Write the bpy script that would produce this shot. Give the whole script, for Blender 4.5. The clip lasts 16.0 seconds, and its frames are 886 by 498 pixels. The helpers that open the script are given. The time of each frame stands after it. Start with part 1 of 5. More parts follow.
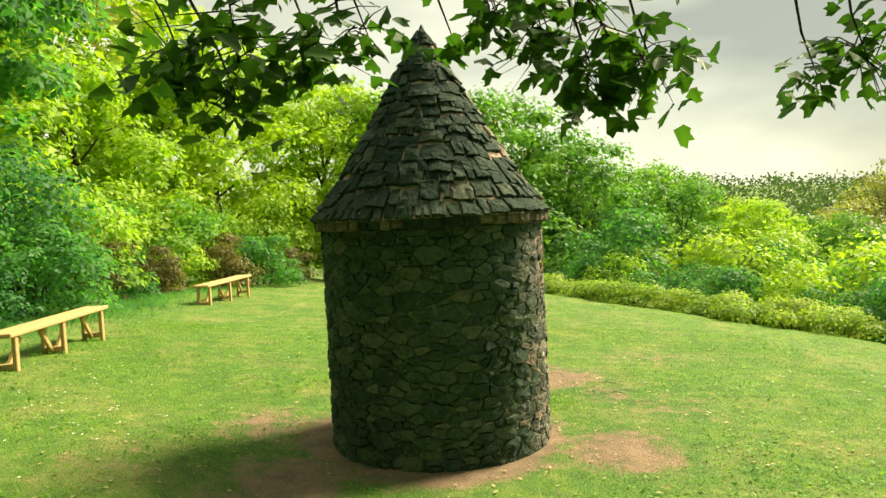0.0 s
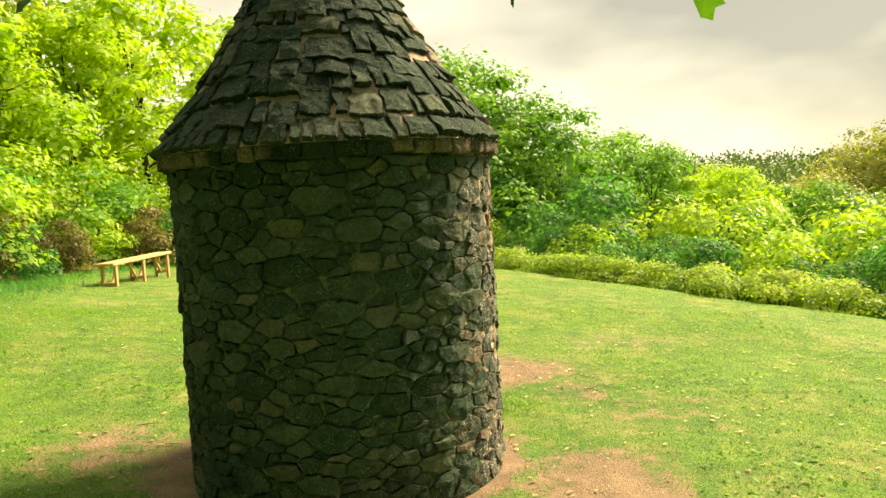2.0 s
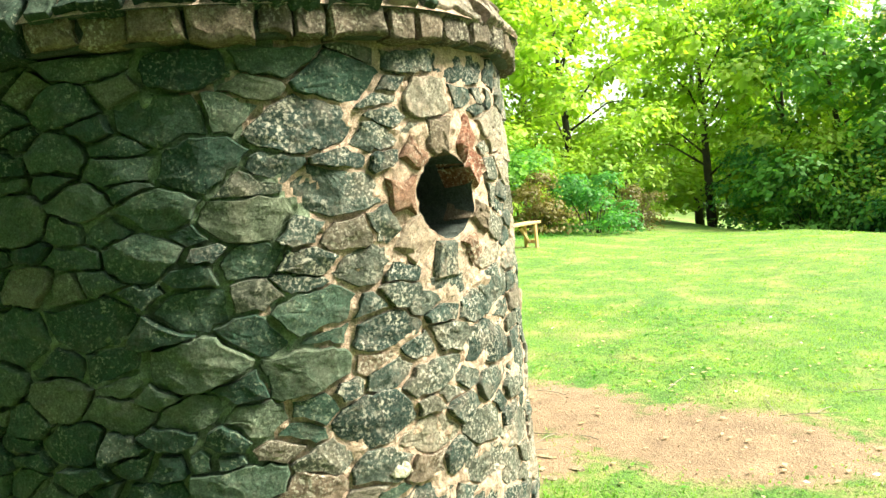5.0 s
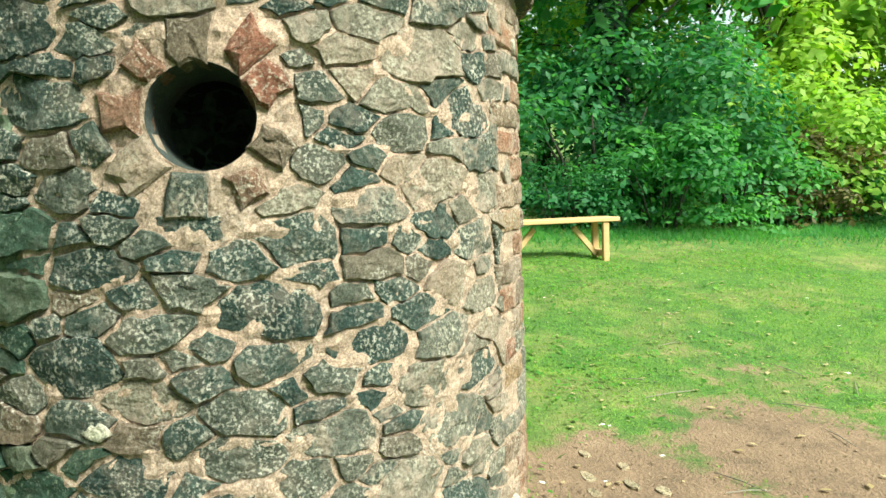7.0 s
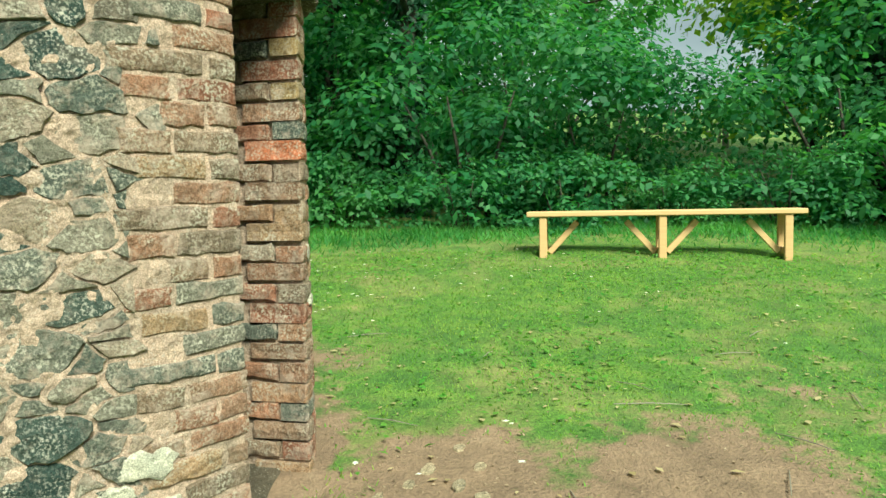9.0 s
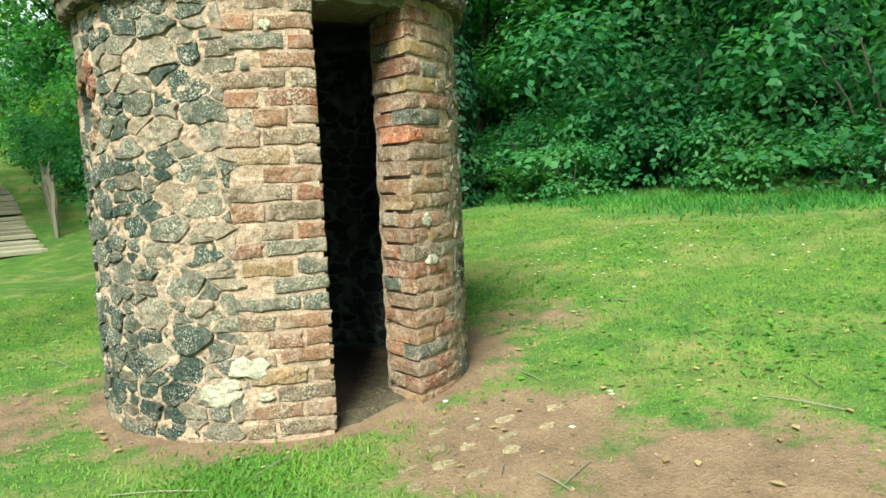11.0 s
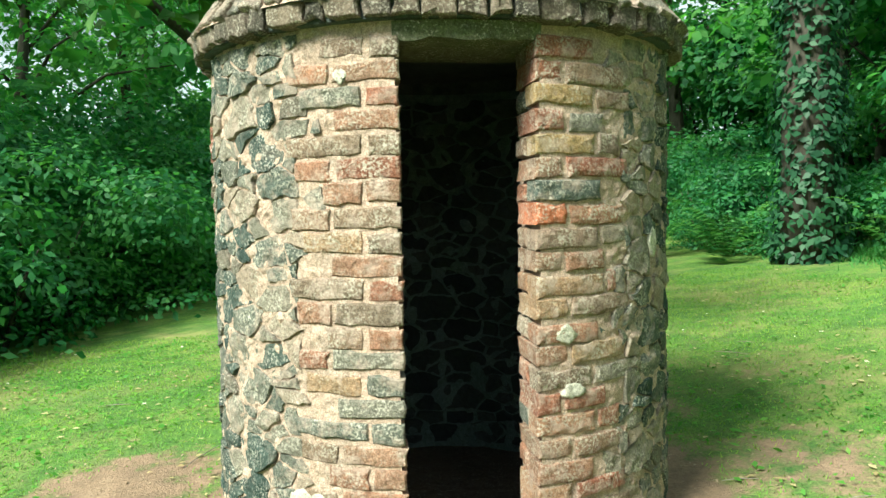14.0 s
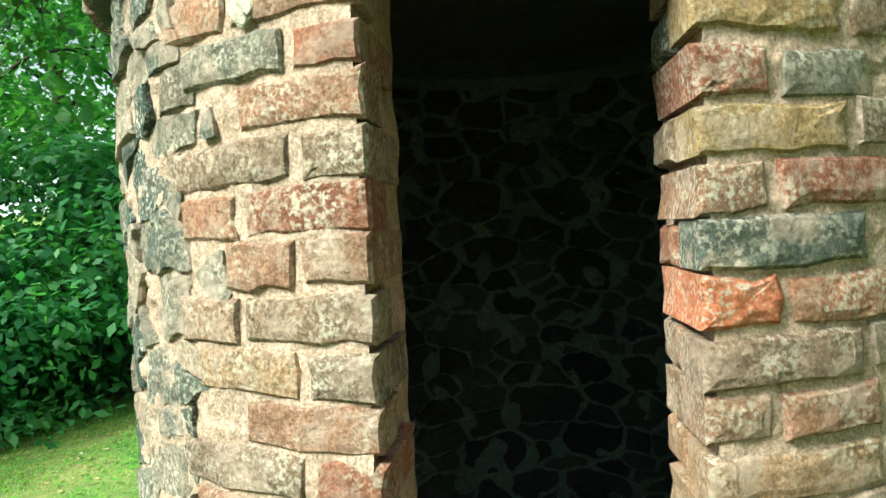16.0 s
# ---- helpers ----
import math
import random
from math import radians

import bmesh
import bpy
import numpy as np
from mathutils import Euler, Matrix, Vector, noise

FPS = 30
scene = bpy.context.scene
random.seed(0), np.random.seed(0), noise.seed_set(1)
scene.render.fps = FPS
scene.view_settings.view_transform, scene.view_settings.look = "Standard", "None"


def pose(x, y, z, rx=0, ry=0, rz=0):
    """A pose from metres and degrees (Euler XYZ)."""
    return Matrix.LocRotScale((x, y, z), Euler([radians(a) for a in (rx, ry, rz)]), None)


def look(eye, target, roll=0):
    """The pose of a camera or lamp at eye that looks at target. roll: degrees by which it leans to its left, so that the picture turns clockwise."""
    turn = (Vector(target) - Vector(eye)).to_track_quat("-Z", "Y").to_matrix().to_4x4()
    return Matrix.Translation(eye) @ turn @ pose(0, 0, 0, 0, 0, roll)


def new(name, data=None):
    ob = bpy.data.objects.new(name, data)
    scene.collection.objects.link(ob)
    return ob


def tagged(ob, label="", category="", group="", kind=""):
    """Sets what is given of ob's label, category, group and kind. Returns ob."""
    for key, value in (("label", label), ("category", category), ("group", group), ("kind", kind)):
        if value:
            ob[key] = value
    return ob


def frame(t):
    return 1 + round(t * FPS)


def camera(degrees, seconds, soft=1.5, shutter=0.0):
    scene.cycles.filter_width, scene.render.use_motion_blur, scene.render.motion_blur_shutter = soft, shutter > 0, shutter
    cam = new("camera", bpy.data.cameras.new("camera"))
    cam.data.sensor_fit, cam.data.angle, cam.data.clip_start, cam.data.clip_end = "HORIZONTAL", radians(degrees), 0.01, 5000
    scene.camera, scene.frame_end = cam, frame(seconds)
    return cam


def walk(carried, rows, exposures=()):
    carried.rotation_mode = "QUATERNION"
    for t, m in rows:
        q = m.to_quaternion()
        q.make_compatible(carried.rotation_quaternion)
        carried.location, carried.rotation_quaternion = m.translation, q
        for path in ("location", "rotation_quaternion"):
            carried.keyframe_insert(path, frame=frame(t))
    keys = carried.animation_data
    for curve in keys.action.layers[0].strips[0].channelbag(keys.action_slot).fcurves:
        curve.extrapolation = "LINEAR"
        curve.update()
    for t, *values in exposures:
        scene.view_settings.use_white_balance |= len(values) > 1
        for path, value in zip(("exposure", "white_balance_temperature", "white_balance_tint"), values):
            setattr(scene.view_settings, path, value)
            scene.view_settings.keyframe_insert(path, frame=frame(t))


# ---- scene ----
cam = camera(60.3, 16.0)
METRES, EYE, TILT, LEAN, TURN = 13.2, 1.75, 0.0, 0.0, 0.0
ROWS = [
    (0.0, 0.0, 0.0, 0.0, -0.15, -2.91, 2.96),
    (0.5, 0.0007, 0.0326, -0.0009, -1.46, -2.48, 4.23),
    (1.0, 0.007, 0.0671, -0.0057, -0.19, -2.63, 3.1),
    (1.5, 0.0113, 0.0994, -0.0171, -2.39, -3.67, 2.7),
    (2.0, 0.0233, 0.134, -0.0214, -2.89, -4.55, 3.37),
    (2.5, 0.0393, 0.1665, -0.0197, 1.01, -4.94, 4.5),
    (3.0, 0.0542, 0.2018, -0.0198, 4.72, -4.82, 4.76),
    (3.5, 0.0765, 0.2324, -0.0245, 11.4, -6.28, 4.2),
    (4.0, 0.0968, 0.2642, -0.0274, 18.21, -7.28, 4.03),
    (4.5, 0.1201, 0.2972, -0.0321, 24.98, -5.93, 5.12),
    (7.0, 0.1816, 0.4577, -0.0489, 74.61, -4.64, 1.76),
    (7.5, 0.1876, 0.4907, -0.0547, 82.35, -5.68, -0.32),
    (8.0, 0.1846, 0.5272, -0.0583, 87.99, -4.74, -0.0),
    (10.5, 0.1478, 0.6906, -0.0669, 127.87, -5.64, 2.22),
    (11.0, 0.1329, 0.7137, -0.0641, 139.39, -5.5, 2.7),
    (11.5, 0.117, 0.7269, -0.0588, 149.69, -3.33, 2.96),
    (12.0, 0.0995, 0.7323, -0.0516, 154.64, -0.08, 2.95),
    (12.5, 0.0826, 0.7361, -0.0471, 160.02, 3.14, 1.48),
    (13.0, 0.068, 0.7284, -0.0463, 165.45, 2.49, 0.44),
    (13.5, 0.0544, 0.7093, -0.0475, 167.14, 0.55, 0.45),
    (14.0, 0.0384, 0.687, -0.0489, 168.7, -3.07, 0.9),
    (14.5, 0.0274, 0.6639, -0.0489, 170.36, -5.27, 1.65),
    (15.0, 0.018, 0.6391, -0.0452, 171.52, -3.97, 2.16),
    (15.5, 0.0078, 0.617, -0.0422, 177.72, -1.41, 2.29),
    (16.0, 0.0063, 0.5935, -0.0425, 181.27, -1.58, 3.0),
]
EXPOSURES = [(0.0, 1.25, 7900, -8), (1.0, 1.35, 8500, -3), (2.0, 1.45, 9200, 0), (3.0, 1.68, 10200, 1), (3.5, 1.85, 10900, 5), (4.2, 2.15, 9700, 6), (4.7, 2.15, 6900, -3), (6.8, 1.45, 5800, -9), (8.2, 1.02, 5800, -19),
             (10.5, 1.12, 5900, -12), (12.5, 1.5, 5600, -12), (14.5, 1.58, 5650, -10), (16.0, 1.8, 5700, -11)]
walk(cam, [(t, pose(0, 0, EYE, TILT, LEAN, TURN) @ pose(METRES * x, METRES * y, METRES * z, 90 + pitch, roll, yaw)) for t, x, y, z, yaw, pitch, roll in ROWS], EXPOSURES)


# ---- world and light ----
world = bpy.data.worlds.new("overcast_sky")
scene.world = world
world.use_nodes = True
wn, wl = world.node_tree.nodes, world.node_tree.links
wn.clear()
w_out, w_bg = wn.new("ShaderNodeOutputWorld"), wn.new("ShaderNodeBackground")
w_sky = wn.new("ShaderNodeTexSky")
w_sky.sky_type = "NISHITA"
w_sky.sun_disc = False
SUN_EL, SUN_AZ = radians(44), radians(56)
w_sky.sun_elevation, w_sky.sun_rotation = SUN_EL, SUN_AZ
w_tc, w_map, w_noise, w_ramp, w_mix = wn.new("ShaderNodeTexCoord"), wn.new("ShaderNodeMapping"), wn.new("ShaderNodeTexNoise"), wn.new("ShaderNodeValToRGB"), wn.new("ShaderNodeMix")
w_map.inputs["Scale"].default_value = (1.2, 1.2, 3.2)
w_map.inputs["Location"].default_value = (0.3, 0.1, 0.35)
w_noise.inputs["Scale"].default_value, w_noise.inputs["Detail"].default_value = 1.5, 5.0
w_noise.inputs["Roughness"].default_value = 0.45
w_ramp.color_ramp.elements[0].position, w_ramp.color_ramp.elements[0].color = 0.36, (2.3, 2.3, 2.35, 1)
w_ramp.color_ramp.elements[1].position, w_ramp.color_ramp.elements[1].color = 0.62, (6.5, 6.3, 6.0, 1)
w_mix.data_type = "RGBA"
w_mix.inputs[0].default_value = 0.9
wl.new(w_tc.outputs["Generated"], w_map.inputs["Vector"])
wl.new(w_map.outputs["Vector"], w_noise.inputs["Vector"])
wl.new(w_noise.outputs["Fac"], w_ramp.inputs["Fac"])
wl.new(w_sky.outputs["Color"], w_mix.inputs[6])
wl.new(w_ramp.outputs["Color"], w_mix.inputs[7])
wl.new(w_mix.outputs[2], w_bg.inputs["Color"])
w_bg.inputs["Strength"].default_value = 0.085
wl.new(w_bg.outputs["Background"], w_out.inputs["Surface"])

sun = new("sun", bpy.data.lights.new("sun", "SUN"))
sun.data.energy, sun.data.angle, sun.data.color = 4.8, radians(22), (1.0, 0.89, 0.72)
sun.matrix_world = look((30 * math.sin(SUN_AZ), 30 * math.cos(SUN_AZ), 30 * math.tan(SUN_EL)), (0, 0, 0))


# ---- materials ----
def material(name):
    m = bpy.data.materials.new(name)
    m.use_nodes = True
    t = m.node_tree
    return m, t, t.nodes["Principled BSDF"]


def coords(t, scale=1.0, stretch=(1, 1, 1)):
    mp = t.nodes.new("ShaderNodeMapping")
    geo = t.nodes.new("ShaderNodeNewGeometry")
    t.links.new(geo.outputs["Position"], mp.inputs["Vector"])
    mp.inputs["Scale"].default_value = [scale * s for s in stretch]
    return mp.outputs["Vector"]


def noise_tex(t, vec, scale, detail=4.0, rough=0.6):
    n = t.nodes.new("ShaderNodeTexNoise")
    n.inputs["Scale"].default_value, n.inputs["Detail"].default_value, n.inputs["Roughness"].default_value = scale, detail, rough
    t.links.new(vec, n.inputs["Vector"])
    return n.outputs["Fac"]


def ramp(t, fac, stops):
    r = t.nodes.new("ShaderNodeValToRGB")
    e = r.color_ramp.elements
    while len(e) < len(stops):
        e.new(0.5)
    for k, (p, c) in zip(e, stops):
        k.position, k.color = p, (*c, 1)
    t.links.new(fac, r.inputs["Fac"])
    return r.outputs["Color"]


def blend(t, fac, a, b, how="MIX"):
    m = t.nodes.new("ShaderNodeMix")
    m.data_type, m.blend_type = "RGBA", how
    for sock, v in ((m.inputs[0], fac), (m.inputs[6], a), (m.inputs[7], b)):
        if isinstance(v, (int, float)):
            sock.default_value = v
        elif isinstance(v, tuple):
            sock.default_value = (*v, 1)
        else:
            t.links.new(v, sock)
    return m.outputs[2]


def bump(t, bsdf, fac, strength, distance):
    b = t.nodes.new("ShaderNodeBump")
    b.inputs["Strength"].default_value, b.inputs["Distance"].default_value = strength, distance
    t.links.new(fac, b.inputs["Height"])
    t.links.new(b.outputs["Normal"], bsdf.inputs["Normal"])


def masonry(name, stops, lichen=0.5, grain=45.0, speck=(0.55, 0.5, 0.42), island=False, size=120.0, smear=0.0):
    """Rough stone or brick: one hue per piece, grain, pale lichen spots and pits."""
    m, t, b = material(name)
    v = coords(t)
    if island:
        g = t.nodes.new("ShaderNodeNewGeometry")
        rnd = g.outputs["Random Per Island"]
    else:
        o = t.nodes.new("ShaderNodeObjectInfo")
        rnd = o.outputs["Random"]
    base = ramp(t, rnd, stops)
    fine = noise_tex(t, v, grain, 6.0, 0.7)
    broad = noise_tex(t, v, 6.0, 3.0)
    tiny = noise_tex(t, v, 230.0, 4.0, 0.7)
    base = blend(t, 0.75, base, ramp(t, fine, [(0.25, (0.45, 0.45, 0.45)), (0.75, (1.5, 1.5, 1.5))]), "MULTIPLY")
    base = blend(t, 0.6, base, ramp(t, broad, [(0.3, (0.6, 0.66, 0.6)), (0.7, (1.25, 1.2, 1.1))]), "MULTIPLY")
    base = blend(t, 0.8, base, ramp(t, tiny, [(0.33, (0.45, 0.45, 0.45)), (0.5, (1, 1, 1)), (0.68, (1.7, 1.7, 1.7))]), "MULTIPLY")
    spots = noise_tex(t, v, size, 5.0, 0.62)
    zone = noise_tex(t, v, 11.0, 3.0)
    lo = 0.66 - 0.1 * lichen
    cover = blend(t, 1.0, ramp(t, spots, [(lo - 0.07, (0, 0, 0)), (lo + 0.05, (0.85, 0.85, 0.85))]), ramp(t, zone, [(0.4, (0.12, 0.12, 0.12)), (0.62, (1, 1, 1))]), "MULTIPLY")
    base = blend(t, cover, base, speck)
    blotch = noise_tex(t, v, 17.0, 4.0, 0.55)
    base = blend(t, ramp(t, blotch, [(0.7, (0, 0, 0)), (0.76, (0.7 * lichen, 0.7 * lichen, 0.7 * lichen))]), base, speck)
    if smear:
        wash = noise_tex(t, v, 13.0, 8.0, 0.72)
        base = blend(t, ramp(t, wash, [(0.5, (0, 0, 0)), (0.6, (smear, smear, smear))]), base, blend(t, fine, (0.3, 0.23, 0.19), (0.56, 0.43, 0.36)))
    t.links.new(base, b.inputs["Base Color"])
    b.inputs["Roughness"].default_value = 0.92
    b.inputs["Specular IOR Level"].default_value = 0.25
    facets = t.nodes.new("ShaderNodeTexVoronoi")
    facets.inputs["Scale"].default_value = 26.0
    t.links.new(v, facets.inputs["Vector"])
    rough = t.nodes.new("ShaderNodeMath")
    rough.operation = "MULTIPLY_ADD"
    t.links.new(facets.outputs["Distance"], rough.inputs[0])
    rough.inputs[1].default_value = 0.45
    t.links.new(noise_tex(t, v, grain * 0.45, 9.0, 0.75), rough.inputs[2])
    bump(t, b, rough.outputs[0], 1.0, 0.024)
    return m


GREYS = [(0.0, (0.026, 0.045, 0.043)), (0.4, (0.04, 0.064, 0.06)), (0.7, (0.062, 0.082, 0.074)), (0.9, (0.1, 0.1, 0.085)), (1.0, (0.17, 0.125, 0.1))]
REDS = [(0.0, (0.26, 0.095, 0.062)), (0.25, (0.3, 0.15, 0.1)), (0.45, (0.25, 0.165, 0.12)), (0.6, (0.18, 0.13, 0.1)), (0.8, (0.36, 0.17, 0.11)), (1.0, (0.33, 0.225, 0.14))]
# Dark and greenish: the shade of the roof's back is put into it.
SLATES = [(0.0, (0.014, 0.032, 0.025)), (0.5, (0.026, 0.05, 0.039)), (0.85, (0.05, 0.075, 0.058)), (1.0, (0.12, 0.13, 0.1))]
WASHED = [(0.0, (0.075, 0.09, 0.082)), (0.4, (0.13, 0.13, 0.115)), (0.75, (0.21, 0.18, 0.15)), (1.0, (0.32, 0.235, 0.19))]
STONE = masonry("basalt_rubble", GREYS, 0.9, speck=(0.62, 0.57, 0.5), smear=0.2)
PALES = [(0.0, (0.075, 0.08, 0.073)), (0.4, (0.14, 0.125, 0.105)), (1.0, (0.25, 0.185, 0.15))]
PALE_SLATE = masonry("sunny_side_slab", PALES, 1.0, smear=0.6)
PALE_STONE = masonry("limewashed_rubble", WASHED, 1.1, smear=0.6)
# Greener basalt for the back wall, its shade's tint put into the colour.
SHADE_GREYS = [(0.0, (0.022, 0.05, 0.039)), (0.4, (0.036, 0.07, 0.055)), (0.7, (0.058, 0.095, 0.073)), (0.9, (0.09, 0.12, 0.09)), (1.0, (0.14, 0.145, 0.11))]
SHADE_STONE = masonry("shade_side_rubble", SHADE_GREYS, 0.55, speck=(0.3, 0.33, 0.25), smear=0.08)
SHADE_JOINED = masonry("shade_side_rubble_joined", SHADE_GREYS, 0.55, speck=(0.3, 0.33, 0.25), island=True, smear=0.08)
STONE_JOINED = masonry("basalt_rubble_joined", GREYS, 0.8, speck=(0.62, 0.57, 0.5), island=True, smear=0.2)
PALE_JOINED = masonry("limewashed_rubble_joined", WASHED, 1.1, island=True, smear=0.6)
BRICK = masonry("old_red_brick", REDS, 1.15, 60.0, smear=0.6)
PORT_BRICK = masonry("porthole_brick", [(0.0, (0.22, 0.085, 0.06)), (0.5, (0.23, 0.13, 0.095)), (1.0, (0.15, 0.12, 0.095))], 0.7, 60.0, smear=0.15)
EAVES_BRICK = masonry("eaves_brick", [(0.0, (0.075, 0.065, 0.055)), (0.5, (0.13, 0.1, 0.08)), (1.0, (0.2, 0.155, 0.12))], 0.8, 60.0, smear=0.2)
ORANGE_BRICK = masonry("orange_brick", [(0.0, (0.45, 0.15, 0.08)), (1.0, (0.45, 0.15, 0.08))], 0.9, 60.0, smear=0.3)
OCHRE_BRICK = masonry("ochre_brick", [(0.0, (0.33, 0.22, 0.11)), (1.0, (0.33, 0.22, 0.11))], 1.0, 60.0, smear=0.5)
SLATE = masonry("roof_slab", SLATES, 0.35, speck=(0.34, 0.35, 0.28))
SLATE_JOINED = masonry("roof_slab_joined", SLATES, 0.35, speck=(0.34, 0.35, 0.28), island=True)
PALE_SLATE_JOINED = masonry("sunny_side_slab_joined", PALES, 1.0, island=True, smear=0.6)
LIME = masonry("white_lime_patch", [(0.0, (0.52, 0.48, 0.42)), (1.0, (0.58, 0.54, 0.47))], 0.2)
MORTAR = masonry("lime_mortar", [(0.0, (0.5, 0.36, 0.3)), (1.0, (0.5, 0.36, 0.3))], 0.6, 50.0, (0.6, 0.5, 0.44))
# Weathered grey-green mortar at the back, darkened further for the shade there.
OLD_SHADE_MORTAR = masonry("weathered_shade_mortar", [(0.0, (0.2, 0.245, 0.18)), (1.0, (0.2, 0.245, 0.18))], 0.5, 50.0, (0.3, 0.34, 0.26))
# Porthole bore and roof underside: the shade inside is put into the colour.
INNER_SHADE = masonry("shaded_lining", [(0.0, (0.085, 0.1, 0.1)), (1.0, (0.085, 0.1, 0.1))], 0.2, 60.0, (0.12, 0.12, 0.11))
# Lining mortar and stones, with the hut's inner shade put into their colours.
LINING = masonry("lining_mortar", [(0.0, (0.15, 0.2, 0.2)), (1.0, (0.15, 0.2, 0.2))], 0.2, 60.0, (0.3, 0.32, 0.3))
DARK_STONE = masonry("shaded_lining_stone", [(0.0, (0.028, 0.038, 0.044)), (1.0, (0.075, 0.088, 0.092))], 0.2, 45.0, (0.09, 0.09, 0.085), True)


def timber(name, a, b_, grain=(3, 40, 40)):
    m, t, b = material(name)
    v = coords(t, 1.0, grain)
    n = noise_tex(t, v, 2.0, 5.0)
    o = t.nodes.new("ShaderNodeObjectInfo")
    base = blend(t, 0.5, ramp(t, n, [(0.3, a), (0.7, b_)]), ramp(t, o.outputs["Random"], [(0, a), (1, b_)]))
    t.links.new(base, b.inputs["Base Color"])
    b.inputs["Roughness"].default_value = 0.7
    bump(t, b, n, 0.3, 0.004)
    return m


PINE = timber("new_pine", (0.46, 0.28, 0.13), (0.6, 0.4, 0.2), (30, 2, 30))
GREY_WOOD = timber("weathered_wood", (0.16, 0.14, 0.11), (0.26, 0.23, 0.19), (30, 30, 2))
PALE_WOOD = timber("pale_grey_wood", (0.34, 0.3, 0.24), (0.46, 0.41, 0.33), (3, 30, 30))


def bark(name, a, b_):
    m, t, b = material(name)
    v = coords(t, 1.0, (1, 1, 0.25))
    n = noise_tex(t, v, 22.0, 6.0)
    t.links.new(ramp(t, n, [(0.3, a), (0.7, b_)]), b.inputs["Base Color"])
    b.inputs["Roughness"].default_value = 0.9
    bump(t, b, n, 0.7, 0.02)
    return m


BARK = bark("bark", (0.025, 0.022, 0.017), (0.07, 0.06, 0.046))


def foliage(name, dark, mid, light, through_light=0.35, patch=0.7):
    """Leaves: hue by leaf and by clump, some light let through."""
    m, t, b = material(name)
    g, o = t.nodes.new("ShaderNodeNewGeometry"), t.nodes.new("ShaderNodeObjectInfo")
    v = coords(t)
    clump = noise_tex(t, v, patch, 2.0)
    col = ramp(t, g.outputs["Random Per Island"], [(0.0, dark), (0.55, mid), (1.0, light)])
    col = blend(t, 0.55, col, ramp(t, clump, [(0.3, dark), (0.5, mid), (0.72, light)]))
    col = blend(t, 0.5, col, ramp(t, o.outputs["Random"], [(0.0, (0.75, 0.9, 0.8)), (0.5, (1, 1, 1)), (1.0, (1.15, 1.08, 0.85))]), "MULTIPLY")
    t.links.new(col, b.inputs["Base Color"])
    b.inputs["Roughness"].default_value = 0.55
    b.inputs["Specular IOR Level"].default_value = 0.3
    tr, mix, out = t.nodes.new("ShaderNodeBsdfTranslucent"), t.nodes.new("ShaderNodeMixShader"), t.nodes["Material Output"]
    t.links.new(blend(t, 1.0, col, (1.5, 1.6, 0.7), "MULTIPLY"), tr.inputs["Color"])
    mix.inputs["Fac"].default_value = through_light
    t.links.new(b.outputs["BSDF"], mix.inputs[1])
    t.links.new(tr.outputs["BSDF"], mix.inputs[2])
    t.links.new(mix.outputs["Shader"], out.inputs["Surface"])
    return m


LEAF_BRIGHT = foliage("spring_leaves", (0.15, 0.28, 0.04), (0.31, 0.45, 0.065), (0.47, 0.57, 0.1), 0.45)
LEAF_MID = foliage("summer_leaves", (0.06, 0.17, 0.035), (0.13, 0.3, 0.055), (0.27, 0.44, 0.08), 0.38)
LEAF_DARK = foliage("shade_leaves", (0.018, 0.085, 0.038), (0.05, 0.18, 0.068), (0.14, 0.32, 0.105), 0.5)
LEAF_OLIVE = foliage("olive_leaves", (0.15, 0.18, 0.055), (0.26, 0.27, 0.09), (0.37, 0.36, 0.13), 0.45)
LEAF_HEDGE = foliage("hedge_leaves", (0.13, 0.23, 0.045), (0.25, 0.36, 0.08), (0.44, 0.46, 0.16), 0.5, 1.5)
LEAF_BROWN = foliage("russet_leaves", (0.07, 0.07, 0.03), (0.13, 0.11, 0.045), (0.2, 0.17, 0.07))
LEAF_MAPLE = foliage("sycamore_leaves", (0.02, 0.06, 0.012), (0.04, 0.11, 0.02), (0.08, 0.18, 0.03), 0.4, 3.0)
BLOSSOM = foliage("hawthorn_blossom", (0.45, 0.45, 0.36), (0.6, 0.58, 0.5), (0.75, 0.72, 0.64), 0.2)
GRASS = foliage("grass_blades", (0.085, 0.21, 0.035), (0.16, 0.31, 0.05), (0.36, 0.4, 0.1), 0.5, 2.2)
LEAF_FAR = foliage("far_leaves", (0.04, 0.075, 0.03), (0.065, 0.115, 0.04), (0.1, 0.15, 0.055), 0.25, 0.02)
LEAF_GREEN = foliage("green_leaves", (0.03, 0.12, 0.042), (0.08, 0.24, 0.07), (0.18, 0.38, 0.1), 0.5)
LEAF_IVY = foliage("ivy_leaves", (0.008, 0.035, 0.018), (0.018, 0.065, 0.03), (0.04, 0.11, 0.045), 0.2)
FERN = foliage("fern_fronds", (0.03, 0.1, 0.02), (0.06, 0.16, 0.03), (0.1, 0.22, 0.04))
DAISY = foliage("daisy_petals", (0.7, 0.7, 0.66), (0.78, 0.78, 0.74), (0.82, 0.82, 0.8), 0.1)


